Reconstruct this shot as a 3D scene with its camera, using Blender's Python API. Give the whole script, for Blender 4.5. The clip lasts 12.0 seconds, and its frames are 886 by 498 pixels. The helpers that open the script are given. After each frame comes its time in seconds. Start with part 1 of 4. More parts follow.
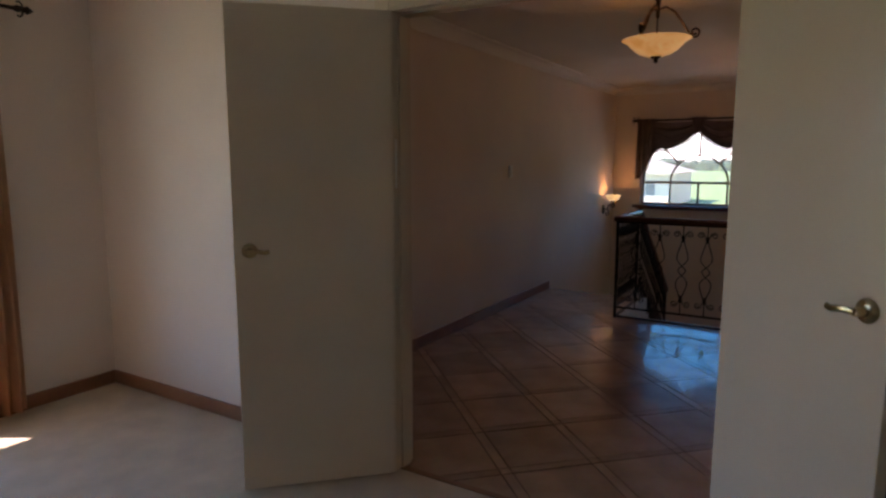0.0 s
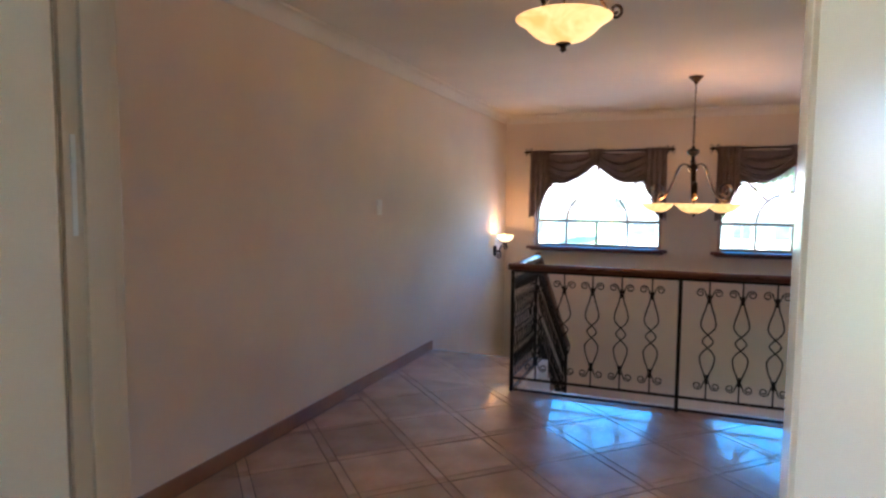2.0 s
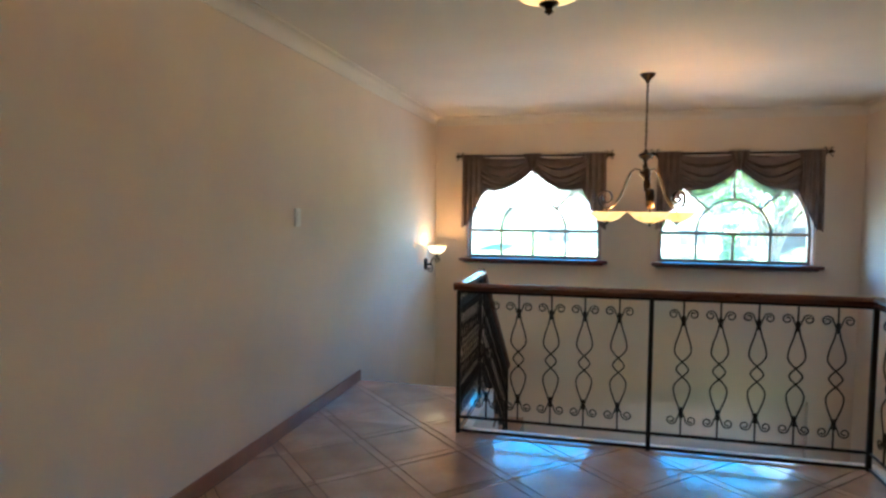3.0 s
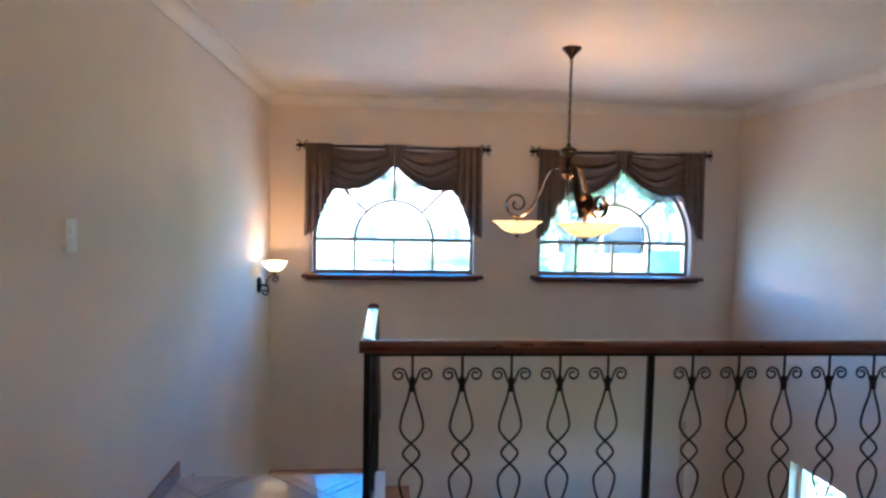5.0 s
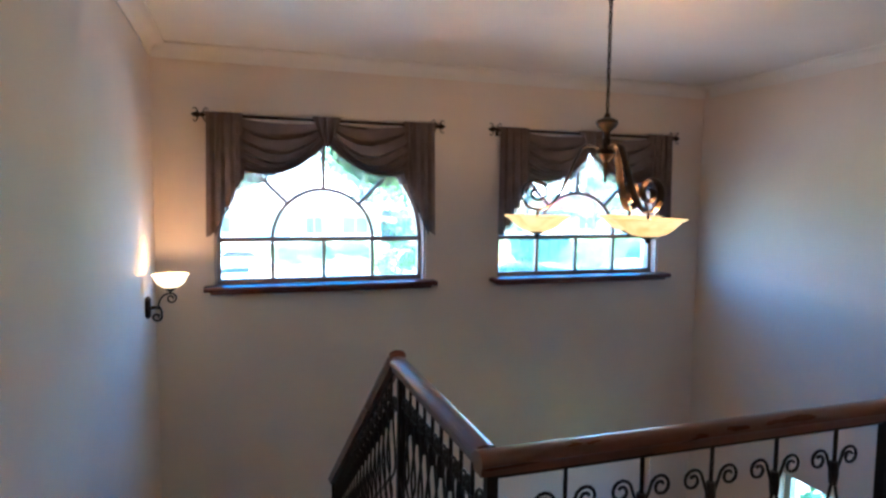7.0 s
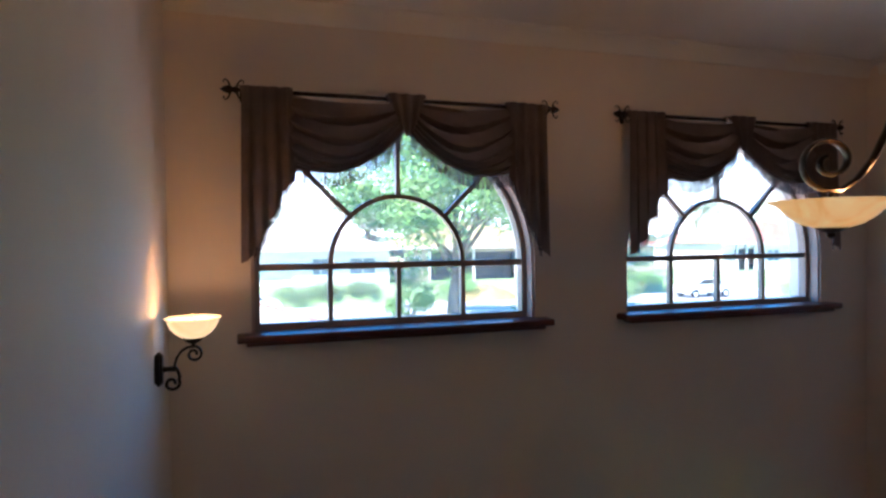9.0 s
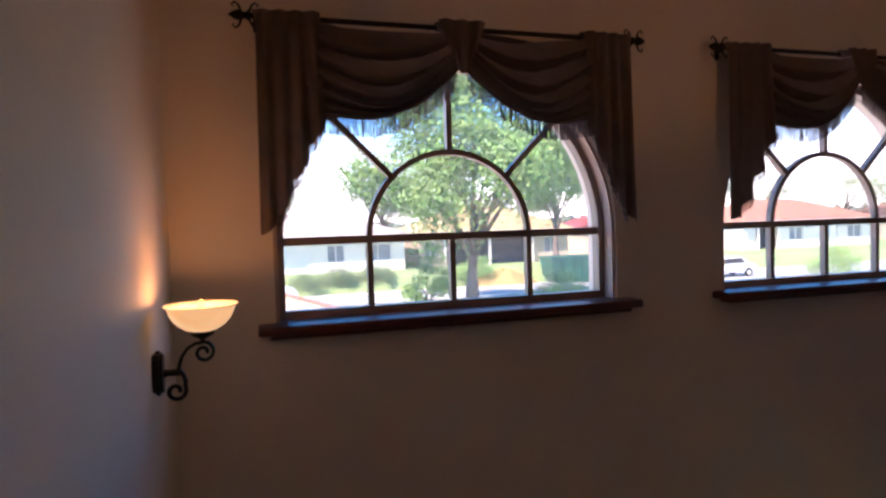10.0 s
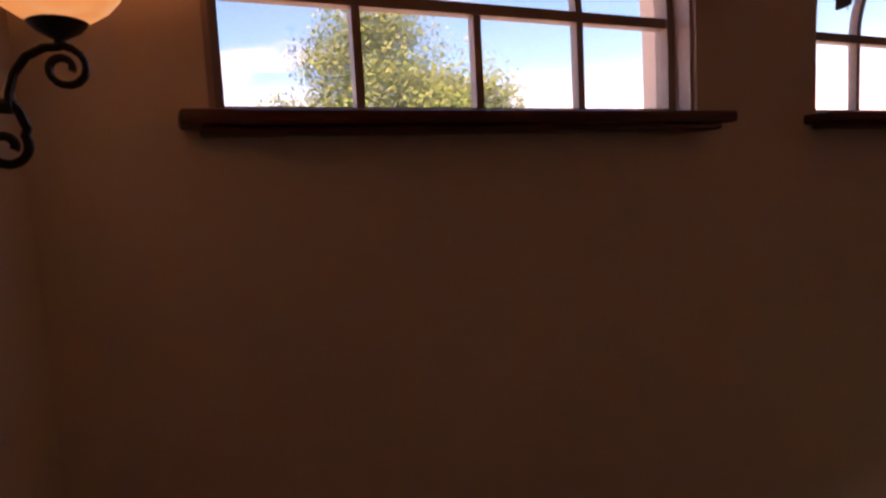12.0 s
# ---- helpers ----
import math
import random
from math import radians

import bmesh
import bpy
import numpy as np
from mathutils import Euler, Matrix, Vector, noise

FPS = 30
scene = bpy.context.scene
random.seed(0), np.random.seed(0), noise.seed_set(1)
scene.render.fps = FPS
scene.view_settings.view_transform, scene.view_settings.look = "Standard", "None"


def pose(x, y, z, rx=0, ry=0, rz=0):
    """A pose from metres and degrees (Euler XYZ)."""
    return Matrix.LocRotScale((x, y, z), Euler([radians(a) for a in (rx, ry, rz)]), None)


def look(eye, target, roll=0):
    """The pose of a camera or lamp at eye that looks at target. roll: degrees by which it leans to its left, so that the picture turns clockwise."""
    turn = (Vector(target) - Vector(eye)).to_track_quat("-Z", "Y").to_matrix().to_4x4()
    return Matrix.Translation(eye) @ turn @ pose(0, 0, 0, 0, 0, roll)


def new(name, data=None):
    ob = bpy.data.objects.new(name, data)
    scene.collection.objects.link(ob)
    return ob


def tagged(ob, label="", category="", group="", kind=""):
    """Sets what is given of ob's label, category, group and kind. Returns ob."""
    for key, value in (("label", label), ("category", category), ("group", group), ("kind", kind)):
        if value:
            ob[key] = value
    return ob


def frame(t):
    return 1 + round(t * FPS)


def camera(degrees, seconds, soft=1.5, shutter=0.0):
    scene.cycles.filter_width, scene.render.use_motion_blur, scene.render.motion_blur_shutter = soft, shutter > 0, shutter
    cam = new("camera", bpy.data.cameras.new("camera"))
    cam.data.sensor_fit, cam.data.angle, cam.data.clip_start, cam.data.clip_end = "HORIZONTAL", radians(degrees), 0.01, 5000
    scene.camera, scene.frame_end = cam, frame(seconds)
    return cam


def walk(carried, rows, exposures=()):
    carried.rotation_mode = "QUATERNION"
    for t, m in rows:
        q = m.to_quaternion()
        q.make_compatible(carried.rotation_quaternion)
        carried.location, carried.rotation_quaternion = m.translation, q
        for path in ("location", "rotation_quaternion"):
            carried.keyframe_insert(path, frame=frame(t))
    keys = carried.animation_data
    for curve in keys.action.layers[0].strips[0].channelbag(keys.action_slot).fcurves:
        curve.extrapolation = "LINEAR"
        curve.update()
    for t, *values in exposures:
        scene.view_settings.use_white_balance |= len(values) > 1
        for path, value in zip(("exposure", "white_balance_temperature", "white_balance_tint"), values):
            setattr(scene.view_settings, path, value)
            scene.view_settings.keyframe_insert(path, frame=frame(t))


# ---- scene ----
cam = camera(71.6, 12.0, soft=2.6)
PATH = [
    (0, (2.674, -1.785, 1.472), (1.642, -0.094, 1.196), 0.0),
    (0.5, (2.563, -1.396, 1.470), (1.703, 0.390, 1.204), 0.9),
    (1, (2.501, -1.078, 1.431), (1.675, 0.730, 1.203), 0.5),
    (1.5, (2.408, -0.758, 1.403), (1.613, 1.069, 1.219), 0.6),
    (2, (2.275, -0.453, 1.443), (1.540, 1.401, 1.287), 0.5),
    (2.5, (2.125, -0.137, 1.451), (1.502, 1.759, 1.314), 0.3),
    (3, (1.910, 0.181, 1.450), (1.433, 2.118, 1.321), 0.4),
    (5, (1.165, 1.567, 1.513), (1.333, 3.555, 1.382), 1.1),
    (5.5, (0.965, 1.880, 1.513), (1.288, 3.848, 1.362), 0.8),
    (6, (0.803, 2.215, 1.508), (1.260, 4.155, 1.350), 0.9),
    (6.5, (0.654, 2.544, 1.518), (1.239, 4.449, 1.351), 1.1),
    (8.5, (0.441, 3.820, 1.422), (1.101, 5.706, 1.345), 0.0),
    (9, (0.343, 4.285, 1.336), (0.968, 6.185, 1.305), -0.6),
    (9.5, (0.309, 4.678, 1.266), (0.886, 6.593, 1.245), -1.2),
    (10, (0.320, 4.964, 1.247), (0.904, 6.876, 1.170), -1.8),
    (10.5, (0.313, 5.216, 1.161), (0.941, 7.112, 1.049), -2.1),
    (11, (0.325, 5.445, 0.997), (0.992, 7.326, 0.863), -2.4),
    (11.5, (0.338, 5.646, 0.817), (1.035, 7.513, 0.645), -2.4),
    (12, (0.267, 5.948, 0.656), (1.083, 7.764, 0.463), -3.1),
]
EXPOSURES = [(0, 1.62, 7200, 32), (0.3, 2.45, 6700, 32), (1.0, 3.52, 6250, 35), (2.0, 3.66, 6050, 23), (3.0, 3.9, 5900, 4), (5.0, 3.92, 5250, 12), (5.5, 3.55, 5200, 12), (6.5, 3.68, 5200, 12), (8.5, 2.75, 5500, 15),
             (9.0, 2.32, 5850, 22), (9.5, 1.93, 6400, 31), (10.0, 1.75, 7100, 42), (10.5, 1.55, 8000, 49), (11.0, 1.42, 9700, 66), (11.5, 1.28, 11200, 74), (12.0, 1.18, 13500, 80)]
walk(cam, [(t, look(eye, target, roll)) for t, eye, target, roll in PATH], EXPOSURES)
SKY = 0.26
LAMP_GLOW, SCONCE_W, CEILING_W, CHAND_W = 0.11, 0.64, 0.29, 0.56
TILE_SIZE, TILE_OFF = 0.47, (0.14, 0.40)

# ---- light ----
SUN_EL, SUN_AZ = radians(52), radians(242)  # azimuth clockwise from +y
world = bpy.data.worlds.new("world")
scene.world = world
world.use_nodes = True
wn, wl = world.node_tree.nodes, world.node_tree.links
wn.clear()
sky = wn.new("ShaderNodeTexSky")
sky.sky_type, sky.sun_disc = "NISHITA", False
sky.sun_elevation, sky.sun_rotation = SUN_EL, SUN_AZ
sky.air_density, sky.dust_density, sky.ozone_density = 0.62, 0.05, 4.5
w_co, w_map = wn.new("ShaderNodeTexCoord"), wn.new("ShaderNodeMapping")
w_map.inputs["Scale"].default_value = (1, 1, 3.2)
cloud = wn.new("ShaderNodeTexNoise")
cloud.inputs["Scale"].default_value, cloud.inputs["Detail"].default_value = 2.6, 6
ramp = wn.new("ShaderNodeValToRGB")
ramp.color_ramp.elements[0].position, ramp.color_ramp.elements[1].position = 0.54, 0.86
mixc = wn.new("ShaderNodeMix")
mixc.data_type = "RGBA"
mixc.inputs["B"].default_value = (6.5, 6.6, 6.8, 1)
bg, wout = wn.new("ShaderNodeBackground"), wn.new("ShaderNodeOutputWorld")
bg.inputs["Strength"].default_value = SKY
wl.new(w_co.outputs["Generated"], w_map.inputs["Vector"])
wl.new(w_map.outputs["Vector"], cloud.inputs["Vector"])
wl.new(cloud.outputs["Fac"], ramp.inputs["Fac"])
# pale haze low over the horizon
w_xyz, low_air, veil = wn.new("ShaderNodeSeparateXYZ"), wn.new("ShaderNodeMapRange"), wn.new("ShaderNodeMath")
low_air.interpolation_type = "SMOOTHSTEP"
low_air.inputs["From Min"].default_value, low_air.inputs["From Max"].default_value = 0.02, 0.19
low_air.inputs["To Min"].default_value, low_air.inputs["To Max"].default_value = 0.9, 0.0
veil.operation = "MAXIMUM"
wl.new(w_co.outputs["Generated"], w_xyz.inputs["Vector"])
wl.new(w_xyz.outputs["Z"], low_air.inputs["Value"])
wl.new(low_air.outputs["Result"], veil.inputs[0])
wl.new(ramp.outputs["Color"], veil.inputs[1])
wl.new(veil.outputs["Value"], mixc.inputs["Factor"])
deep = wn.new("ShaderNodeHueSaturation")
deep.inputs["Saturation"].default_value, deep.inputs["Hue"].default_value = 1.33, 0.487
wl.new(sky.outputs["Color"], deep.inputs["Color"])
wl.new(deep.outputs["Color"], mixc.inputs["A"])
wl.new(mixc.outputs["Result"], bg.inputs["Color"])
wl.new(bg.outputs["Background"], wout.inputs["Surface"])

sun_data = bpy.data.lights.new("sun", "SUN")
sun_data.energy, sun_data.angle, sun_data.color = 5.0, radians(0.6), (1.0, 0.95, 0.87)
sun = new("sun", sun_data)
to_sun = Vector((math.sin(SUN_AZ) * math.cos(SUN_EL), math.cos(SUN_AZ) * math.cos(SUN_EL), math.sin(SUN_EL)))
sun.matrix_world = look(to_sun * 60, (0, 0, 0))


def bulb(x, y, z, watts, size=0.04):
    d = bpy.data.lights.new("bulb", "POINT")
    d.energy, d.shadow_soft_size, d.color = watts, size, (1.0, 0.56, 0.24)
    ob = new("bulb", d)
    ob.location = (x, y, z)


# ---- materials ----
def mat(name, base, rough=0.6, var=0.12, scale=6.0, bump=0.0, bscale=60.0, metal=0.0, second=None, coat=0.0, spread=0.0, detail=4.0, stretch=(1, 1, 1)):
    m = bpy.data.materials.new(name)
    m.use_nodes = True
    n, l = m.node_tree.nodes, m.node_tree.links
    b = n["Principled BSDF"]
    b.inputs["Roughness"].default_value, b.inputs["Metallic"].default_value = rough, metal
    b.inputs["Coat Weight"].default_value = coat
    tc, mp = n.new("ShaderNodeTexCoord"), n.new("ShaderNodeMapping")
    mp.inputs["Scale"].default_value = stretch
    l.new(tc.outputs["Object"], mp.inputs["Vector"])
    n1 = n.new("ShaderNodeTexNoise")
    n1.inputs["Scale"].default_value, n1.inputs["Detail"].default_value = scale, detail
    l.new(mp.outputs["Vector"], n1.inputs["Vector"])
    n2 = n.new("ShaderNodeTexNoise")
    n2.inputs["Scale"].default_value, n2.inputs["Detail"].default_value = bscale, 3
    l.new(mp.outputs["Vector"], n2.inputs["Vector"])
    cr = n.new("ShaderNodeValToRGB")
    dark = second or tuple(c * (1 - 2 * var) for c in base)
    light = base if second else tuple(min(1, c * (1 + var)) for c in base)
    cr.color_ramp.elements[0].position, cr.color_ramp.elements[1].position = 0.3, 0.7
    cr.color_ramp.elements[0].color, cr.color_ramp.elements[1].color = (*dark, 1), (*light, 1)
    l.new(n1.outputs["Fac"], cr.inputs["Fac"])
    col = cr.outputs["Color"]
    fine = n.new("ShaderNodeMix")
    fine.data_type, fine.blend_type = "RGBA", "OVERLAY"
    fine.inputs["Factor"].default_value = min(0.35, var)
    l.new(col, fine.inputs["A"])
    l.new(n2.outputs["Color"], fine.inputs["B"])
    hs0 = n.new("ShaderNodeHueSaturation")
    l.new(fine.outputs["Result"], hs0.inputs["Color"])
    col = hs0.outputs["Color"]
    if spread:
        oi, mr = n.new("ShaderNodeObjectInfo"), n.new("ShaderNodeMapRange")
        mr.inputs["To Min"].default_value, mr.inputs["To Max"].default_value = 1 - spread, 1 + spread
        l.new(oi.outputs["Random"], mr.inputs["Value"])
        l.new(mr.outputs["Result"], hs0.inputs["Value"])
    l.new(col, b.inputs["Base Color"])
    rr = n.new("ShaderNodeMapRange")
    rr.inputs["To Min"].default_value, rr.inputs["To Max"].default_value = max(0.02, rough - 0.06), min(1, rough + 0.08)
    l.new(n1.outputs["Fac"], rr.inputs["Value"])
    l.new(rr.outputs["Result"], b.inputs["Roughness"])
    if bump:
        bp = n.new("ShaderNodeBump")
        bp.inputs["Strength"].default_value, bp.inputs["Distance"].default_value = min(1, bump * 4), 0.004
        l.new(n2.outputs["Fac"], bp.inputs["Height"])
        l.new(bp.outputs["Normal"], b.inputs["Normal"])
    return m


WALL = mat("cream_wall_paint", (0.79, 0.675, 0.575), 0.62, 0.03, 1.6, 0.03, 180)
CEIL = mat("ceiling_paint", (0.80, 0.75, 0.69), 0.75, 0.03, 1.2, 0.03, 150)
TRIM = mat("white_trim_paint", (0.74, 0.69, 0.61), 0.45, 0.03, 3, 0.01, 90)
DOOR = mat("door_paint", (0.78, 0.645, 0.485), 0.15, 0.025, 2.5, 0.015, 120)
CARPET = mat("beige_carpet", (0.70, 0.58, 0.45), 0.95, 0.07, 5, 0.25, 420)
TILE = mat("glazed_floor_tile", (0.52, 0.35, 0.262), 0.23, 0.12, 4, 0.012, 40, second=(0.38, 0.245, 0.178), spread=0.16, coat=0.5)
GROUT = mat("grout", (0.15, 0.105, 0.08), 0.85, 0.15, 20, 0.1, 200)
WOOD = mat("stained_wood", (0.15, 0.044, 0.024), 0.28, 0.25, 3, 0.03, 30, second=(0.085, 0.024, 0.013), coat=0.4, stretch=(1.5, 1.5, 9))
DARKWOOD = mat("dark_box_wood", (0.055, 0.034, 0.024), 0.4, 0.25, 3, 0.03, 40, stretch=(6, 6, 1))
BASE = mat("baseboard_wood", (0.36, 0.17, 0.085), 0.4, 0.2, 3, 0.03, 40, second=(0.24, 0.10, 0.05))
SILLW = mat("sill_wood", (0.125, 0.030, 0.022), 0.35, 0.2, 4, 0.03, 40)
IRON = mat("black_wrought_iron", (0.022, 0.017, 0.015), 0.45, 0.2, 20, 0.06, 160, metal=0.6)
BRONZE = mat("oiled_bronze", (0.036, 0.023, 0.016), 0.34, 0.25, 14, 0.04, 120, metal=0.8)
BRASS = mat("worn_brass", (0.52, 0.42, 0.26), 0.22, 0.12, 12, 0.01, 90, metal=1.0)
FABRIC = mat("taupe_drapery", (0.25, 0.175, 0.145), 0.8, 0.1, 8, 0.12, 500, second=(0.19, 0.13, 0.11))
FRINGE = mat("drapery_fringe", (0.13, 0.09, 0.085), 0.85, 0.15, 30, 0.1, 300)
PEACH = mat("peach_curtain", (0.62, 0.34, 0.20), 0.85, 0.1, 5, 0.1, 400)
FRAME = mat("taupe_window_frame", (0.34, 0.24, 0.20), 0.4, 0.06, 6, 0.02, 100)
LINING = mat("pinkish_reveal_paint", (0.52, 0.36, 0.30), 0.4, 0.05, 6, 0.02, 100)
PLASTIC = mat("white_plastic", (0.86, 0.84, 0.79), 0.3, 0.02, 8)
GRASS = mat("lawn_grass", (0.15, 0.25, 0.08), 0.9, 0.2, 0.35, 0.4, 14, second=(0.20, 0.26, 0.11))
ASPHALT = mat("road_asphalt", (0.34, 0.33, 0.32), 0.85, 0.15, 0.8, 0.2, 25)
# pale ground of the two slabs that bounce sunlight indoors
BOUNCE_GROUND = mat("pale_bounce_ground", (0.55, 0.47, 0.39), 0.8, 0.1, 0.7, 0.1, 20)
CONCRETE = mat("pale_concrete", (0.54, 0.51, 0.46), 0.8, 0.12, 0.7, 0.1, 20)
STUCCO = mat("pale_stucco", (0.74, 0.68, 0.58), 0.85, 0.07, 0.6, 0.1, 15)
STUCCO_B = mat("tan_stucco", (0.52, 0.42, 0.31), 0.85, 0.07, 0.6, 0.1, 15)
ROOF_T = mat("terracotta_roof_tile", (0.36, 0.15, 0.085), 0.75, 0.2, 1.5, 0.2, 12)
ROOF_G = mat("grey_brown_roof_tile", (0.43, 0.37, 0.32), 0.8, 0.2, 1.5, 0.2, 12)
ROOF_Y = mat("ochre_roof_tile", (0.46, 0.34, 0.16), 0.8, 0.2, 1.5, 0.2, 12)
ROOF_R = mat("red_roof_sheet", (0.38, 0.06, 0.05), 0.6, 0.12, 2, 0.05, 15)
YELLOW = mat("yellow_sand", (0.62, 0.45, 0.17), 0.8, 0.1, 2, 0.1, 40)
GREEN = mat("green_skip_paint", (0.014, 0.11, 0.07), 0.5, 0.2, 2, 0.05, 30)
# grey base colour holds the sky's reflection in the distant panes
FARPANE = mat("sky_grey_far_pane", (0.23, 0.25, 0.27), 0.12, 0.12, 1.5)
DARKIN = mat("dark_opening", (0.035, 0.032, 0.03), 0.5, 0.15, 2)
WHITEP = mat("white_car_paint", (0.72, 0.72, 0.72), 0.18, 0.02, 2, coat=0.6)
RUBBER = mat("tyre_rubber", (0.02, 0.02, 0.02), 0.8, 0.1, 20)
BARK = mat("grey_bark", (0.16, 0.12, 0.09), 0.9, 0.25, 3, 0.5, 14)
LEAF = mat("green_leaves", (0.07, 0.22, 0.038), 0.6, 0.3, 0.7, 0, 3, second=(0.17, 0.28, 0.065))
LEAF_D = mat("dark_green_leaves", (0.075, 0.14, 0.05), 0.6, 0.35, 0.6, 0, 3, second=(0.12, 0.18, 0.06))
HILL = mat("distant_woodland", (0.10, 0.13, 0.08), 0.95, 0.45, 0.25, 0.5, 0.9)
BRICK = mat("red_brick_coping", (0.36, 0.14, 0.09), 0.85, 0.2, 3, 0.1, 40)


def thin_glass():
    m = bpy.data.materials.new("window_glass")
    m.use_nodes = True
    n, l = m.node_tree.nodes, m.node_tree.links
    n.clear()
    out, mix = n.new("ShaderNodeOutputMaterial"), n.new("ShaderNodeMixShader")
    tr, gl = n.new("ShaderNodeBsdfTransparent"), n.new("ShaderNodeBsdfGlossy")
    tr.inputs["Color"].default_value = (0.95, 0.97, 0.96, 1)
    gl.inputs["Roughness"].default_value = 0.01
    mix.inputs["Fac"].default_value = 0.04
    l.new(tr.outputs["BSDF"], mix.inputs[1])
    l.new(gl.outputs["BSDF"], mix.inputs[2])
    # weak translucent layer that lays a pale haze over the view outdoors
    wash, mix2 = n.new("ShaderNodeBsdfTranslucent"), n.new("ShaderNodeMixShader")
    wash.inputs["Color"].default_value = (0.8, 0.8, 0.8, 1)
    mix2.inputs["Fac"].default_value = 0.04
    l.new(mix.outputs["Shader"], mix2.inputs[1])
    l.new(wash.outputs["BSDF"], mix2.inputs[2])
    l.new(mix2.outputs["Shader"], out.inputs["Surface"])
    return m


def shade_glass(name, strength, dark=(0.84, 0.48, 0.13, 1), pale=(1.0, 0.78, 0.36, 1)):
    """Lit alabaster glass of a lamp that is switched on."""
    m = bpy.data.materials.new(name)
    m.use_nodes = True
    n, l = m.node_tree.nodes, m.node_tree.links
    b = n["Principled BSDF"]
    b.inputs["Roughness"].default_value = 0.35
    tc, ns, cr = n.new("ShaderNodeTexCoord"), n.new("ShaderNodeTexNoise"), n.new("ShaderNodeValToRGB")
    ns.inputs["Scale"].default_value, ns.inputs["Detail"].default_value, ns.inputs["Distortion"].default_value = 7, 4, 1.6
    cr.color_ramp.elements[0].position, cr.color_ramp.elements[1].position = 0.3, 0.75
    cr.color_ramp.elements[0].color, cr.color_ramp.elements[1].color = dark, pale
    l.new(tc.outputs["Object"], ns.inputs["Vector"])
    l.new(ns.outputs["Fac"], cr.inputs["Fac"])
    l.new(cr.outputs["Color"], b.inputs["Base Color"])
    l.new(cr.outputs["Color"], b.inputs["Emission Color"])
    b.inputs["Emission Strength"].default_value = strength
    # the lamp inside shows through the glass
    tl, mx = n.new("ShaderNodeBsdfTranslucent"), n.new("ShaderNodeMixShader")
    mx.inputs["Fac"].default_value = 0.07
    l.new(cr.outputs["Color"], tl.inputs["Color"])
    l.new(b.outputs["BSDF"], mx.inputs[1])
    l.new(tl.outputs["BSDF"], mx.inputs[2])
    l.new(mx.outputs["Shader"], n["Material Output"].inputs["Surface"])
    return m


# daylight passes through the peach cloth
_n, _l = PEACH.node_tree.nodes, PEACH.node_tree.links
_tl, _mx, _pb = _n.new("ShaderNodeBsdfTranslucent"), _n.new("ShaderNodeMixShader"), _n["Principled BSDF"]
_tl.inputs["Color"].default_value = (0.85, 0.66, 0.46, 1)
_mx.inputs["Fac"].default_value = 0.35
_l.new(_pb.outputs["BSDF"], _mx.inputs[1])
_l.new(_tl.outputs["BSDF"], _mx.inputs[2])
_l.new(_mx.outputs["Shader"], _n["Material Output"].inputs["Surface"])

GLASS = thin_glass()
SHADE = shade_glass("lit_amber_alabaster_glass", LAMP_GLOW)
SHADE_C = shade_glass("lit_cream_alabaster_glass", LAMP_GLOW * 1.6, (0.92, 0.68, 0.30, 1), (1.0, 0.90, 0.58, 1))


# ---- building helpers ----
def obj(name, bm, material, smooth=False):
    me = bpy.data.meshes.new(name)
    bmesh.ops.recalc_face_normals(bm, faces=bm.faces)
    bm.to_mesh(me)
    bm.free()
    me.materials.append(material)
    if smooth:
        for p in me.polygons:
            p.use_smooth = True
        me.set_sharp_from_angle(angle=radians(42))
    return new(name, me)


def part(name, bm, material, parent, label="", smooth=False):
    ob = obj(name, bm, material, smooth)
    ob.parent = parent
    if label:
        tagged(ob, label)
    return ob


def thing(name, label, category, at=(0, 0, 0), group="", kind=""):
    e = new(name)
    e.location = at
    e.empty_display_size = 0.1
    return tagged(e, label, category, group, kind)


def box(bm, x0, x1, y0, y1, z0, z1, bevel=0.0):
    r = bmesh.ops.create_cube(bm, size=1, matrix=Matrix.Translation(((x0 + x1) / 2, (y0 + y1) / 2, (z0 + z1) / 2)) @ Matrix.Diagonal((abs(x1 - x0), abs(y1 - y0), abs(z1 - z0), 1)))
    if bevel:
        edges = {e for v in r["verts"] for e in v.link_edges}
        bmesh.ops.bevel(bm, geom=list(edges), offset=bevel, segments=2, affect="EDGES", profile=0.5)
    return bm


def B(*a, bevel=0.0):
    return box(bmesh.new(), *a, bevel=bevel)


def tube(bm, pts, ra, rb=None, n=6, ref=(0, 1, 0), taper=None):
    """A bar of elliptic section along points; rb lies along ref."""
    rb = rb or ra
    pts = [Vector(p) for p in pts]
    rings, side = [], Vector(ref)
    for i, p in enumerate(pts):
        t = (pts[min(i + 1, len(pts) - 1)] - pts[max(i - 1, 0)]).normalized()
        s = side - t * side.dot(t)
        if s.length < 1e-4:
            s = t.orthogonal()
        s.normalize()
        side = s
        u = t.cross(s)
        k = taper(i / (len(pts) - 1)) if taper else 1.0
        rings.append([bm.verts.new(p + k * (ra * math.cos(2 * math.pi * j / n) * u + rb * math.sin(2 * math.pi * j / n) * s)) for j in range(n)])
    for a, b in zip(rings, rings[1:]):
        for j in range(n):
            bm.faces.new((a[j], a[(j + 1) % n], b[(j + 1) % n], b[j]))
    bm.faces.new(rings[0])
    bm.faces.new(rings[-1][::-1])
    return bm


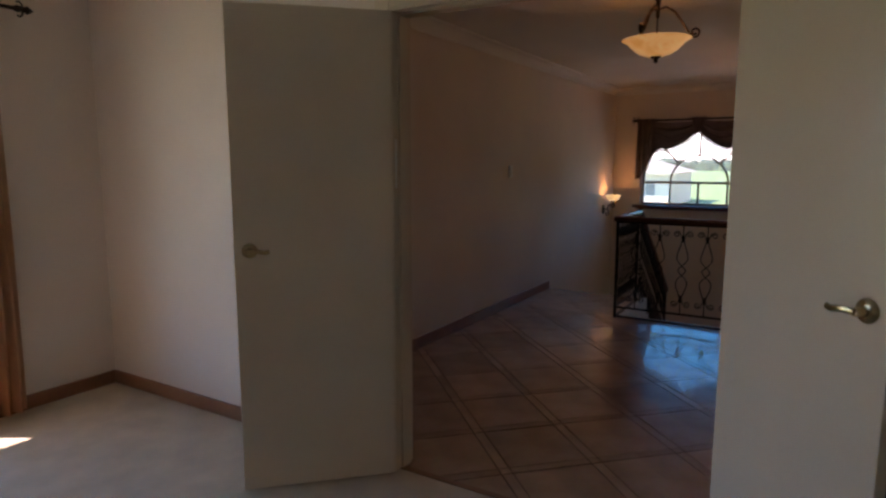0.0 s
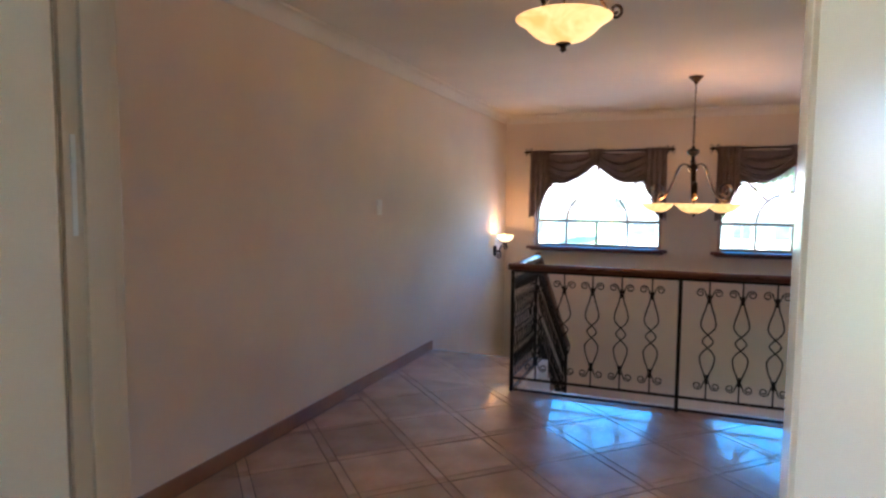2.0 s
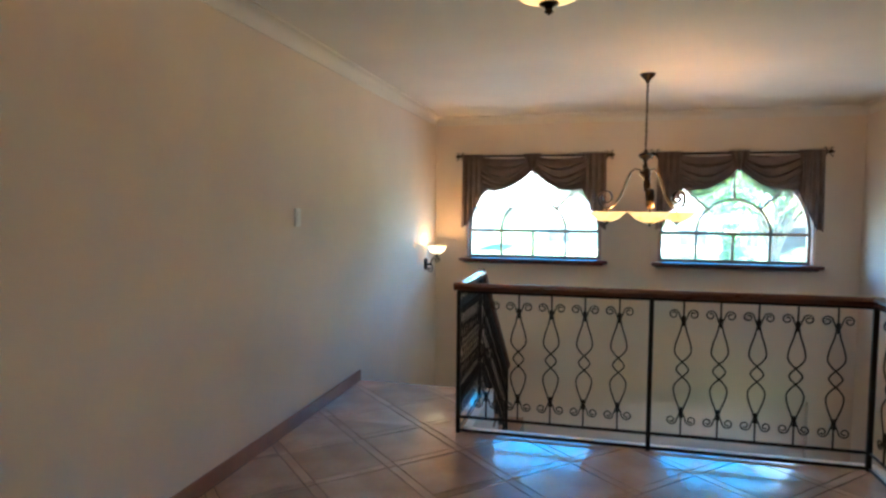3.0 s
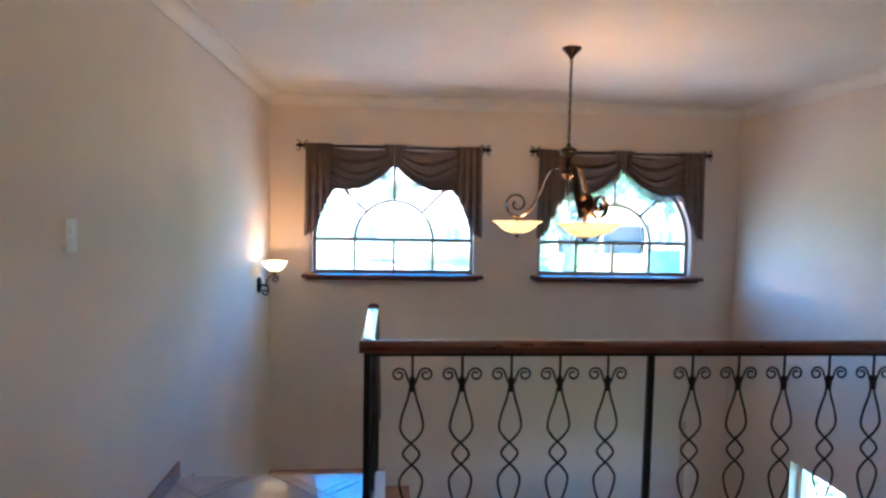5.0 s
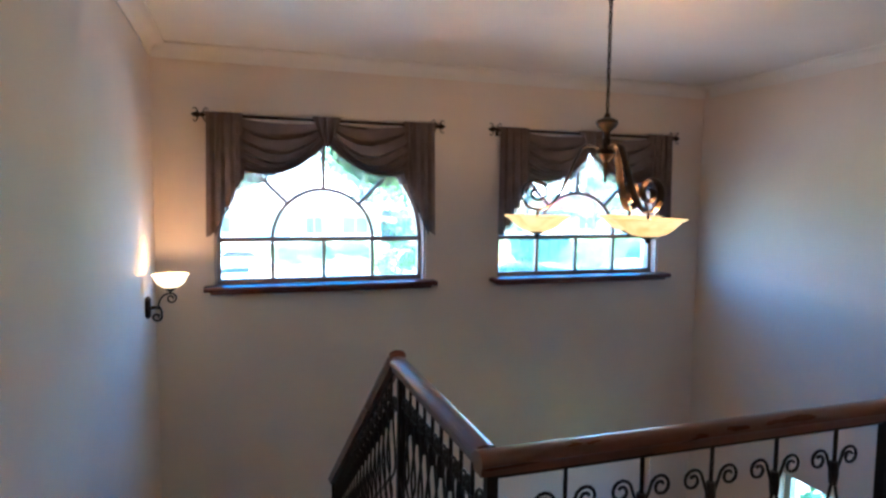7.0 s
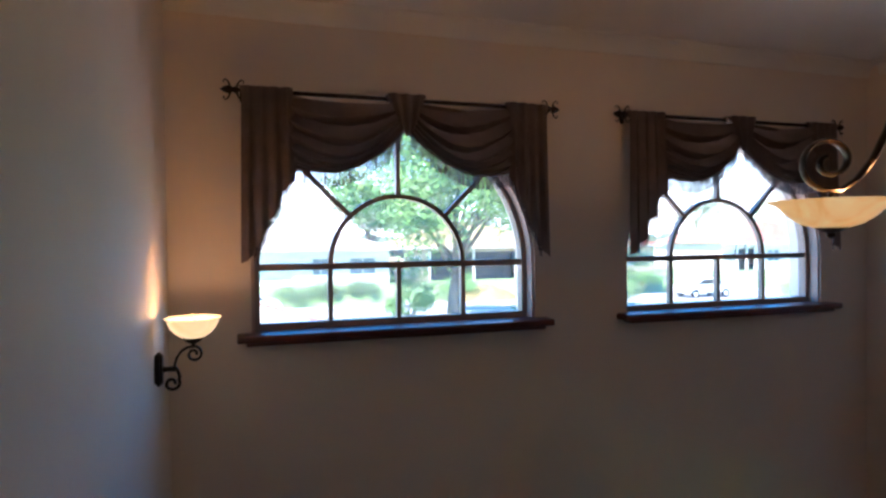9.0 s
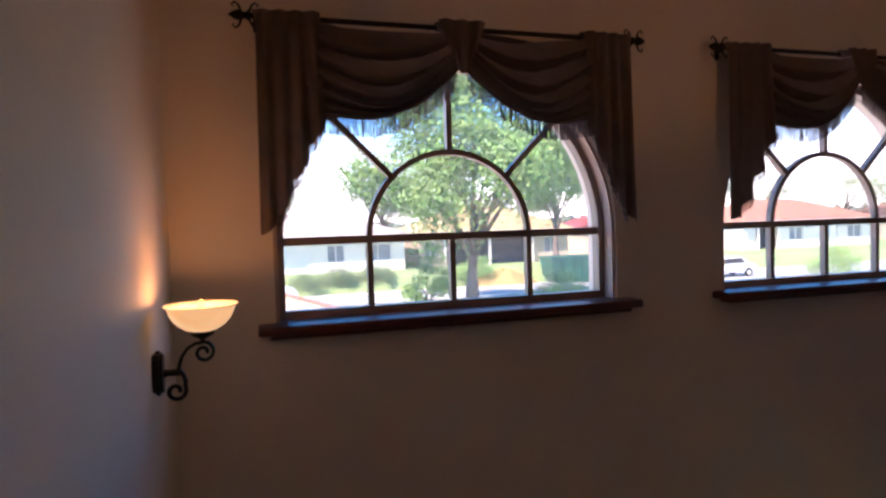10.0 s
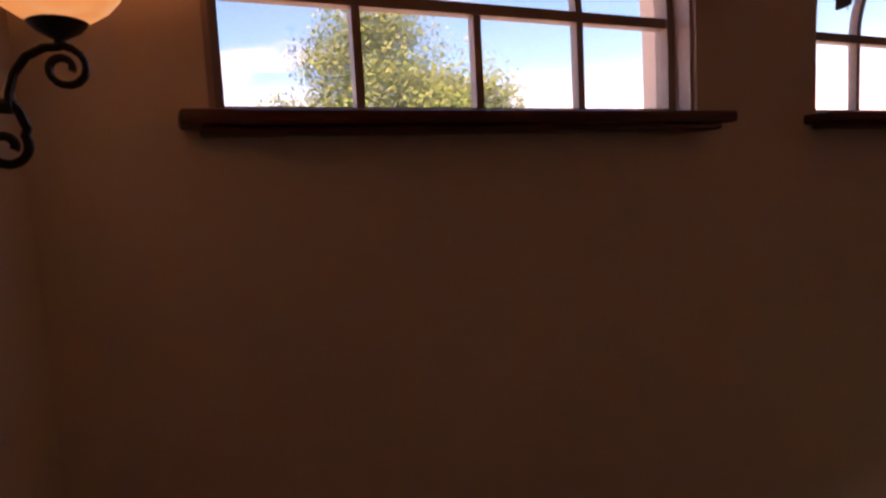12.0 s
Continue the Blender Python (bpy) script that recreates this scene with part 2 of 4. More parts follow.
def lathe(bm, prof, at=(0, 0, 0), n=24):
    rings = []
    for r, z in prof:
        if r < 1e-5:
            rings.append([bm.verts.new((at[0], at[1], at[2] + z))])
        else:
            rings.append([bm.verts.new((at[0] + r * math.cos(2 * math.pi * j / n), at[1] + r * math.sin(2 * math.pi * j / n), at[2] + z)) for j in range(n)])
    for a, b in zip(rings, rings[1:]):
        for j in range(n):
            k = (j + 1) % n
            if len(a) == 1 and len(b) > 1:
                bm.faces.new((a[0], b[j], b[k]))
            elif len(b) == 1 and len(a) > 1:
                bm.faces.new((a[j], a[k], b[0]))
            elif len(a) > 1:
                bm.faces.new((a[j], a[k], b[k], b[j]))
    return bm


def prism(bm, outline, axis, lo, hi):
    """A solid from a 2D outline pushed along an axis ('y': outline is x, z; 'z': x, y; 'x': y, z)."""
    def v(p, h):
        return bm.verts.new({"y": (p[0], h, p[1]), "z": (p[0], p[1], h), "x": (h, p[0], p[1])}[axis])
    a, b = [v(p, lo) for p in outline], [v(p, hi) for p in outline]
    bm.faces.new(a)
    bm.faces.new(b[::-1])
    for i in range(len(a)):
        j = (i + 1) % len(a)
        bm.faces.new((a[i], b[i], b[j], a[j]))
    return bm


def spiral(cx, cz, r0, r1, a0, turns, n=26):
    """Points (x, z) of a scroll about (cx, cz), from radius r0 at angle a0 to r1."""
    return [(cx + (r0 + (r1 - r0) * i / n) * math.cos(a0 + 2 * math.pi * turns * i / n), cz + (r0 + (r1 - r0) * i / n) * math.sin(a0 + 2 * math.pi * turns * i / n)) for i in range(n + 1)]


def structure(name, bm, material, label, category, smooth=False):
    return tagged(obj(name, bm, material, smooth), label, category, kind="structure")


# ---- plan ----
XR, YD, YB, YW = 4.66, 0.61, 0.49, 7.56     # right wall, door wall (hall and bedroom faces), window wall
ZC, ZG = 2.56, -2.88                          # ceiling, ground floor
WT = 0.26                                     # window wall thickness
JL, JR, ZH = 1.03, 2.435, 2.13                 # door opening
RAILX, RAILY, STAIRY = 1.075, 4.015, 5.0
PCX = 3.43
WINS = (1.19, 3.42)                           # window centres
WHW, WZ0, WZ1 = 0.80, 0.865, 1.197            # half width, sill, springing
BX0, BX1, BY0 = -1.32, 4.3, -4.2              # bedroom

# window wall with two arched openings
bm = bmesh.new()
box(bm, -0.2, 2.57, YW, YW + WT, ZG, WZ0)
box(bm, 4.23, XR + 0.2, YW, YW + WT, ZG, WZ0)
box(bm, 2.57, 4.23, YW, YW + WT, -0.64, WZ0)
box(bm, 2.57, 4.23, YW + 0.09, YW + WT, ZG, -0.64)
xs = [-0.2, WINS[0] - WHW, WINS[0] + WHW, WINS[1] - WHW, WINS[1] + WHW, XR + 0.2]
for a, b in ((0, 1), (2, 3), (4, 5)):
    box(bm, xs[a], xs[b], YW, YW + WT, WZ0, ZC + 0.1)
for c in WINS:
    n = 40
    pts = [(c + WHW * math.cos(math.pi * i / n), WZ1 + WHW * math.sin(math.pi * i / n)) for i in range(n + 1)]
    for p, q in zip(pts, pts[1:]):
        prism(bm, [p, q, (q[0], ZC + 0.1), (p[0], ZC + 0.1)], "y", YW, YW + WT)
bmesh.ops.remove_doubles(bm, verts=bm.verts, dist=0.0005)
structure("wall_north", bm, WALL, "cream painted stairwell wall with two arched window openings", "wall")

bm = B(-0.2, 0, YD, YW, ZG, ZC + 0.1)
structure("wall_west", bm, WALL, "long cream painted wall beside the landing and stairs", "wall")
bm = bmesh.new()
GY0, GY1, GZ, GB = 5.35, 6.52, -0.62, -1.15               # glazed opening low in the right wall
box(bm, XR, XR + 0.2, YB, GY0, ZG, ZC + 0.1)
box(bm, XR, XR + 0.2, GY1, YW, ZG, ZC + 0.1)
box(bm, XR, XR + 0.2, GY0, GY1, GZ, ZC + 0.1)
box(bm, XR, XR + 0.2, GY0, GY1, ZG, GB)
structure("wall_east", bm, WALL, "cream painted stairwell wall washed by window light", "wall")
bm = bmesh.new()
box(bm, BX0 - 0.2, JL - 0.03, YB, YD, -0.25, ZC + 0.1)
box(bm, JR + 0.03, XR, YB, YD, -0.25, ZC + 0.1)
box(bm, JL - 0.03, JR + 0.03, YB, YD, ZH + 0.03, ZC + 0.1)
box(bm, -0.2, XR, YB, YD, ZG, -0.25)
structure("wall_south", bm, WALL, "cream painted wall holding the bedroom double door", "wall")

# ceilings
structure("ceiling", B(-0.2, XR + 0.2, YD, YW + WT, ZC, ZC + 0.15), CEIL, "smooth off-white plaster hall ceiling", "ceiling")
structure("ceiling_bedroom", B(BX0 - 0.2, BX1 + 0.2, BY0 - 0.2, YB, ZC, ZC + 0.15), CEIL, "smooth off-white plaster bedroom ceiling", "ceiling")

# cornice: coved profile on four sides
cove = [(0, 0), (0, -0.095), (0.012, -0.095), (0.018, -0.08)] + [(0.018 + 0.067 * (1 - math.cos(a)), -0.08 + 0.067 * math.sin(a)) for a in [i * math.pi / 16 for i in range(1, 9)]] + [(0.1, -0.012), (0.1, 0)]


def cornice(name, a, b, inward):
    """Cornice from a to b along a wall, profile growing along inward."""
    bm = bmesh.new()
    rows = []
    for p in (a, b):
        rows.append([bm.verts.new((p[0] + inward[0] * d, p[1] + inward[1] * d, ZC + h)) for d, h in cove])
    for i in range(len(cove)):
        j = (i + 1) % len(cove)
        bm.faces.new((rows[0][i], rows[0][j], rows[1][j], rows[1][i]))
    bm.faces.new(rows[0])
    bm.faces.new(rows[1][::-1])
    structure(name, bm, CEIL, "white coved plaster cornice under the ceiling", "cornice", smooth=True)


cornice("cornice_1", (0.001, YD + 0.1), (0.001, YW - 0.1), (1, 0))
cornice("cornice_2", (0.0, YW - 0.001), (XR, YW - 0.001), (0, -1))
cornice("cornice_3", (XR - 0.001, YD + 0.1), (XR - 0.001, YW - 0.1), (-1, 0))
cornice("cornice_4", (0.0, YD + 0.001), (XR, YD + 0.001), (0, 1))

# bedroom shell
WY0, WY1 = -2.75, -0.36                        # bedroom window in the left wall
bm = bmesh.new()
outer = [(BY0, -0.25), (YB, -0.25), (YB, ZC + 0.1), (BY0, ZC + 0.1)]
inner = [(WY0, 0.35), (WY1, 0.35), (WY1, 2.2), (WY0, 2.2)]
vo, vi = ([[bm.verts.new((x, y, z)) for y, z in loop] for x in (BX0 - 0.2, BX0)] for loop in (outer, inner))
for k in range(4):
    j = (k + 1) % 4
    bm.faces.new((vo[0][k], vo[0][j], vi[0][j], vi[0][k]))
    bm.faces.new((vo[1][j], vo[1][k], vi[1][k], vi[1][j]))
    bm.faces.new((vo[0][j], vo[0][k], vo[1][k], vo[1][j]))
    bm.faces.new((vi[0][k], vi[0][j], vi[1][j], vi[1][k]))
bmesh.ops.recalc_face_normals(bm, faces=bm.faces[:])
structure("wall_bedroom_west", bm, WALL, "cream painted bedroom wall with a curtained window", "wall")
# unseen overhang, added to keep high sun off the bedroom carpet
structure("sun_block_bedroom", B(BX0 - 1.15, BX0 - 0.201, BY0 - 0.2, YB, 2.32, 2.44), TRIM, "unseen slab added over the bedroom window to block the sun", "eave")
structure("wall_bedroom_south", B(BX0 - 0.2, BX1 + 0.2, BY0 - 0.2, BY0, -0.25, ZC + 0.1), WALL, "plain cream painted bedroom wall", "wall")
structure("wall_bedroom_east", B(BX1, BX1 + 0.2, BY0, YB, -0.25, ZC + 0.1), WALL, "plain cream painted bedroom wall", "wall")
structure("floor_bedroom", B(BX0 - 0.2, BX1 + 0.2, BY0 - 0.2, YB + 0.05, -0.25, 0.0), CARPET, "beige cut-pile bedroom carpet", "floor")

# landing slab, ground floor, closing walls below the landing
bm = bmesh.new()
box(bm, 0, PCX + 0.06, YB + 0.05, RAILY + 0.06, -0.25, -0.004)
box(bm, 0, RAILX + 0.05, RAILY + 0.06, STAIRY, -0.25, -0.004)
floor = structure("floor", bm, GROUT, "brown glazed tiles laid diagonally on the landing", "floor")
structure("floor_ground", B(-0.2, XR + 0.2, YB, YW + WT, ZG - 0.2, ZG), TILE, "brown glazed tile floor of the entrance hall below", "floor")
structure("wall_under_landing", B(0, PCX - 0.1, RAILY - 0.4, RAILY - 0.2, ZG, -0.25), WALL, "plain cream wall below the landing", "wall")

# pale nosing along the open edges of the landing
bm = bmesh.new()
box(bm, RAILX + 0.05, PCX + 0.075, RAILY + 0.03, RAILY + 0.085, -0.26, 0.012, 0.004)
box(bm, PCX + 0.03, PCX + 0.085, YD, RAILY + 0.03, -0.26, 0.012, 0.004)
box(bm, RAILX + 0.02, RAILX + 0.075, RAILY + 0.085, STAIRY, -0.26, 0.012, 0.004)
structure("trim_landing_edge", bm, TRIM, "white painted edge of the landing under the railing", "trim")

# baseboards
def baseboard(name, x0, x1, y0, y1, z=0.0):
    bm = B(x0, x1, y0, y1, z + 0.001, z + 0.088, bevel=0.004)
    structure(name, bm, BASE, "varnished reddish-brown wooden baseboard", "baseboard")


baseboard("baseboard_1", 0.0, 0.016, YD, STAIRY)
baseboard("baseboard_2", BX0, JL - 0.10, YB - 0.016, YB)
baseboard("baseboard_3", BX0, BX0 + 0.016, BY0, YB - 0.016)
baseboard("baseboard_4", JR + 0.10, BX1, YB - 0.016, YB)
baseboard("baseboard_5", 0.016, JL - 0.10, YD, YD + 0.016)
baseboard("baseboard_6", JR + 0.10, PCX - 0.02, YD, YD + 0.016)

# ---- stairs ----
RISE, GO, NST = 0.18, 0.245, 6
LY = STAIRY + GO * (NST - 1)                   # edge of the half landing
stairs = thing("staircase", "tiled concrete stairs descending beside the cream wall", "staircase", (0, STAIRY, -RISE), kind="")
for i in range(NST - 1):
    z, y = -RISE * (i + 1), STAIRY + GO * i
    part("tread", B(0, RAILX + 0.05, y - STAIRY - 0.02, y - STAIRY + GO, z + RISE - 0.03, z + RISE, bevel=0.006), TILE, stairs)
    part("riser", B(0, RAILX + 0.04, y - STAIRY, y - STAIRY + GO + 0.02, z + RISE - 0.4, z + RISE - 0.03), TRIM, stairs)
zl = -RISE * NST
part("half_landing", B(0, RAILX + 0.05, LY - STAIRY, YW - STAIRY, zl + RISE - 0.22, zl + RISE), TILE, stairs)
for i in range(9):
    z, x = zl - RISE * (i + 1), RAILX + 0.05 + 0.25 * i
    part("tread", B(x, x + 0.25, LY - STAIRY, YW - STAIRY, z + RISE - 0.03, z + RISE, bevel=0.006), TILE, stairs)
    part("riser", B(x - 0.0, x + 0.25, LY - STAIRY + 0.01, YW - STAIRY, z + RISE - 0.2, z + RISE - 0.03), TRIM, stairs)
# stepped skirting on the wall beside the flight
for i in range(NST - 1):
    z, y = -RISE * (i + 1), STAIRY + GO * i
    part("skirting", B(0, 0.014, y - STAIRY, y - STAIRY + GO, z + RISE, z + RISE + 0.088), BASE, stairs, "reddish-brown wooden skirting step")
    if i:
        part("skirting", B(0, 0.014, y - STAIRY, y - STAIRY + 0.07, z + RISE + 0.088, z + 2 * RISE), BASE, stairs, "reddish-brown wooden skirting step")

# ---- railings ----
def baluster_mesh():
    """Twisted pair of flat bars between two collars with C-scrolls, 0.10 to 0.93 high."""
    bm = bmesh.new()
    r = 0.0054
    tube(bm, [(0, 0, 0.10), (0, 0, 0.27)], r, n=6)
    tube(bm, [(0, 0, 0.80), (0, 0, 0.935)], r, n=6)
    key = [(0.80, 0.006), (0.74, 0.018), (0.67, 0.040), (0.615, 0.046), (0.575, 0.022), (0.555, 0.0), (0.51, -0.034), (0.465, 0.0), (0.445, 0.022), (0.405, 0.046), (0.35, 0.040), (0.29, 0.018), (0.25, 0.006)]
    for s in (1, -1):
        pts = []
        for k in range(len(key) - 1):
            a, b, c, d = (Vector(key[min(max(k + q, 0), len(key) - 1)]) for q in (-1, 0, 1, 2))
            for q in range(4):
                f = q / 4
                p = 0.5 * (2 * b + (c - a) * f + (2 * a - 5 * b + 4 * c - d) * f * f + (3 * b - a - 3 * c + d) * f ** 3)
                pts.append((s * p[1], s * 0.004, p[0]))
        tube(bm, pts + [(s * 0.006, s * 0.004, 0.25)], 0.0049, 0.0042, n=6)
        for zc, up in ((0.838, 1), (0.205, -1)):
            sp = spiral(s * 0.055, zc + up * 0.002, 0.030, 0.009, math.pi if s > 0 else 0, -1.4 * s * up, 18)
            first = [(s * 0.004, zc - up * 0.05), (s * 0.016, zc - up * 0.022)]
            tube(bm, [(x, 0, z) for x, z in first + sp], 0.0044, 0.0042, n=6)
    for zc in (0.80, 0.25):
        lathe(bm, [(0, -0.032), (0.011, -0.03), (0.013, 0), (0.011, 0.03), (0, 0.032)], (0, 0, zc), 8)
    return bm


def rail_profile_bar(bm, a, b, w=0.030, h=0.024):
    """Rounded wooden handrail from a to b (centres)."""
    a, b = Vector(a), Vector(b)
    t = (b - a).normalized()
    s = t.cross(Vector((0, 0, 1))).normalized()
    u = s.cross(t)
    prof = [(-w * 0.75, -h), (w * 0.75, -h), (w * 0.8, -h * 0.3), (w, 0), (w * 0.95, h * 0.5), (w * 0.6, h * 0.92), (0, h * 1.05), (-w * 0.6, h * 0.92), (-w * 0.95, h * 0.5), (-w, 0), (-w * 0.8, -h * 0.3)]
    r0 = [bm.verts.new(a + s * x + u * z) for x, z in prof]
    r1 = [bm.verts.new(b + s * x + u * z) for x, z in prof]
    for i in range(len(prof)):
        j = (i + 1) % len(prof)
        bm.faces.new((r0[i], r0[j], r1[j], r1[i]))
    bm.faces.new(r0)
    bm.faces.new(r1[::-1])
    return bm


BAL = None


def railing(label, a, b, posts, balusters, drop=0.0):
    """A railing from a to b (floor points); posts and balusters as distances along it; drop: fall per metre of run."""
    global BAL
    ax, ay, az = a
    run = math.hypot(b[0] - ax, b[1] - ay)
    ang = math.degrees(math.atan2(b[1] - ay, b[0] - ax))
    e = thing("stair_railing", label, "railing", a, group="landing railings")
    e.rotation_euler = (0, 0, radians(ang))
    zf = lambda d: -drop * d
    part("top_rail", rail_profile_bar(bmesh.new(), (-0.032, 0, 0.957 + zf(-0.03)), (run + 0.032, 0, 0.957 + zf(run + 0.03))), WOOD, e, "varnished dark red wooden handrail", smooth=True)
    for zz in ((0.105, 0.925) if drop else (0.016, 0.105, 0.925)):
        part("flat_bar", tube(bmesh.new(), [(0, 0, zz), (run, 0, zz + zf(run))], 0.010, 0.005, n=6), IRON, e)
    for d in posts:
        part("post", B(d - 0.013, d + 0.013, -0.013, 0.013, zf(d) - (0.02 if drop else 0.0), 0.93 + zf(d), bevel=0.002), IRON, e)
    for d in balusters:
        if BAL is None:
            ob = part("baluster", baluster_mesh(), IRON, e, "scrolled wrought iron baluster", smooth=True)
            BAL = ob.data
        else:
            ob = new("baluster", BAL)
            ob.parent = e
            tagged(ob, "scrolled wrought iron baluster")
        ob.location = (d, 0, zf(d))
    return e


L1 = PCX - RAILX
half = L1 / 2
railing("black wrought iron landing railing with wooden handrail", (RAILX, RAILY, 0), (PCX, RAILY, 0), (0, half, L1),
        [half * (k + 0.9) / 5.8 for k in range(5)] + [half + half * (k + 0.9) / 5.8 for k in range(5)])
L2 = RAILY - (YD + 0.04)
railing("black wrought iron railing returning along the landing edge", (PCX, RAILY, 0), (PCX, YD + 0.04, 0), (L2 * 0.5, L2 - 0.014),
        [0.2 * (k + 0.9) for k in range(7)] + [L2 * 0.5 + 0.2 * (k + 0.85) for k in range(7)])
L3 = 4.80 - RAILY
railing("short black wrought iron railing beside the stair head", (RAILX, RAILY + 0.06, 0), (RAILX, 4.80, 0), (L3 - 0.075,), [0.078 * (k + 0.6) for k in range(9)])
L4 = LY + 0.12 - 4.87
slope_rail = railing("black wrought iron railing sloping down the stairs", (RAILX, 4.87, 0.0), (RAILX, 4.87 + L4, 0.0), (L4,), [0.078 * (k + 0.7) for k in range(int(L4 / 0.078))], drop=RISE / GO)
zf4 = -RISE / GO * L4
part("foot_scroll", tube(bmesh.new(), [(L4, -y, zf4 + z) for y, z in [(0.0, 0.13), (0.08, 0.14), (0.17, 0.12), (0.25, 0.07), (0.31, 0.03)] + spiral(0.335, 0.055, 0.035, 0.012, -2.4, 1.1, 16)], 0.012, 0.01, n=6, ref=(1, 0, 0)), IRON, slope_rail)

# ---- bedroom double door ----
def door_leaf(name, hinge, angle, side, w):
    """A flush leaf, hinge at the origin, leaf along +x, the hall face towards +y*side."""
    e = tagged(new(name), "open cream painted flush bedroom door leaf", "door", "double door leaves", "structure")
    e.location, e.rotation_euler = (hinge[0], hinge[1], 0), (0, 0, radians(angle))
    part("door_panel", B(0.003, w, -0.02, 0.02, 0.012, ZH - 0.006, bevel=0.003), DOOR, e)
    for s in (1, -1):
        h = bmesh.new()
        y = 0.02 * s
        ring = bmesh.new()
        # round rose
        lathe(ring, [(0, 0), (0.033, 0), (0.033, 0.004), (0.027, 0.009), (0.014, 0.012), (0.011, 0.045), (0, 0.045)], n=20)
        bmesh.ops.rotate(ring, verts=ring.verts, matrix=Matrix.Rotation(radians(-90 * s), 3, "X"))
        bmesh.ops.translate(ring, verts=ring.verts, vec=(w - 0.065, y, 1.10))
        rose = part("handle_rose", ring, BRASS, e, "worn brass handle rose", smooth=True)
        tube(h, [(w - 0.065, y + s * 0.046, 1.10), (w - 0.08, y + s * 0.05, 1.102), (w - 0.105, y + s * 0.05, 1.101), (w - 0.13, y + s * 0.048, 1.096), (w - 0.148, y + s * 0.043, 1.099)], 0.0095, 0.0065, n=8, ref=(0, 1, 0))
        part("lever", h, BRASS, e, "worn brass door lever", smooth=True)
    part("latch_plate", B(w - 0.0005, w + 0.0015, -0.011, 0.011, 1.02, 1.14), BRASS, e, "brass latch plate")
    for z in (0.25, 1.47):
        hb = bmesh.new()
        tube(hb, [(-0.004, -side * 0.024, z - 0.07), (-0.004, -side * 0.024, z + 0.07)], 0.008, n=8)
        part("hinge", hb, BRASS, e, "brass butt hinge", smooth=True)
    return e


door_leaf("door_1", (JL + 0.004, YB - 0.024), -135.0, 1, 0.69)
door_leaf("door_2", (JR - 0.004, YB - 0.024), -44.0, -1, 0.60)

# door lining and architraves
dl = tagged(new("door_lining"), "cream painted wooden lining of the double doorway", "door frame", kind="structure")
part("jamb", B(JL - 0.03, JL, YB - 0.012, YD + 0.012, 0, ZH + 0.03, bevel=0.002), DOOR, dl)
part("jamb", B(JR, JR + 0.03, YB - 0.012, YD + 0.012, 0, ZH + 0.03, bevel=0.002), DOOR, dl)
part("head", B(JL, JR, YB - 0.012, YD + 0.012, ZH, ZH + 0.03, bevel=0.002), DOOR, dl)
part("door_stop", B(JL, JL + 0.012, YB + 0.03, YD - 0.02, 0, ZH, bevel=0.002), DOOR, dl)
part("door_stop", B(JR - 0.012, JR, YB + 0.03, YD - 0.02, 0, ZH, bevel=0.002), DOOR, dl)
part("door_stop", B(JL + 0.012, JR - 0.012, YB + 0.03, YD - 0.02, ZH - 0.012, ZH), DOOR, dl)
# hinge plate in white, the highlight on it put into the colour
part("hinge_highlight", B(JL, JL + 0.0025, YB + 0.004, YB + 0.016, 1.36, 1.58), PLASTIC, dl, "hinge plate on the jamb, white for its bright highlight")
for k, (y0, y1) in enumerate(((YB - 0.016, YB - 0.001), (YD + 0.001, YD + 0.016))):
    ar = tagged(new("architrave_%d" % (k + 1)), "cream painted architrave round the double doorway", "trim", kind="structure")
    part("side_board", B(JL - 0.09, JL - 0.012, y0, y1, 0, ZH + 0.08, bevel=0.004), DOOR, ar)
    part("side_board", B(JR + 0.012, JR + 0.09, y0, y1, 0, ZH + 0.08, bevel=0.004), DOOR, ar)
    part("head_board", B(JL - 0.012, JR + 0.012, y0, y1, ZH + 0.012, ZH + 0.08, bevel=0.004), DOOR, ar)
structure("threshold", B(JL, JR, YB + 0.02, YB + 0.055, -0.004, 0.004, bevel=0.002), BASE, "wooden threshold strip between carpet and tiles", "trim")

# added dark box in the bedroom, filling the dark strip past the open leaf
cb = thing("cabinet", "tall dark brown box with doors added behind the open leaf", "cabinet", (3.20, 0.27, 0))
part("body", B(-0.34, 0.34, -0.17, 0.19, 0.06, 1.95, bevel=0.004), DARKWOOD, cb)
part("plinth", B(-0.33, 0.33, -0.15, 0.18, 0.0, 0.06), DARKWOOD, cb)
for x0, x1, k in ((-0.338, -0.003, -0.04), (0.003, 0.338, 0.04)):
    d = part("box_front", B(x0, x1, -0.192, -0.171, 0.08, 1.93, bevel=0.004), DARKWOOD, cb)
    part("knob", lathe(bmesh.new(), [(0, -0.02), (0.012, -0.016), (0.016, 0), (0.012, 0.014), (0, 0.018)], (k, -0.205, 1.0), 12), BRASS, d, "small brass knob", smooth=True)

# ---- arched windows ----
GYP = YW + 0.115                                # glazing plane


def ring_sector(bm, c, z, r0, r1, a0, a1, y0, y1, n):
    rows = []
    for i in range(n + 1):
        a = a0 + (a1 - a0) * i / n
        ca, sa = math.cos(a), math.sin(a)
        rows.append([bm.verts.new((c + r * ca, y, z + r * sa)) for r, y in ((r0, y0), (r1, y0), (r1, y1), (r0, y1))])
    for p, q in zip(rows, rows[1:]):
        for j in range(4):
            k = (j + 1) % 4
            bm.faces.new((p[j], p[k], q[k], q[j]))
    bm.faces.new(rows[0])
    bm.faces.new(rows[-1][::-1])
    return bm


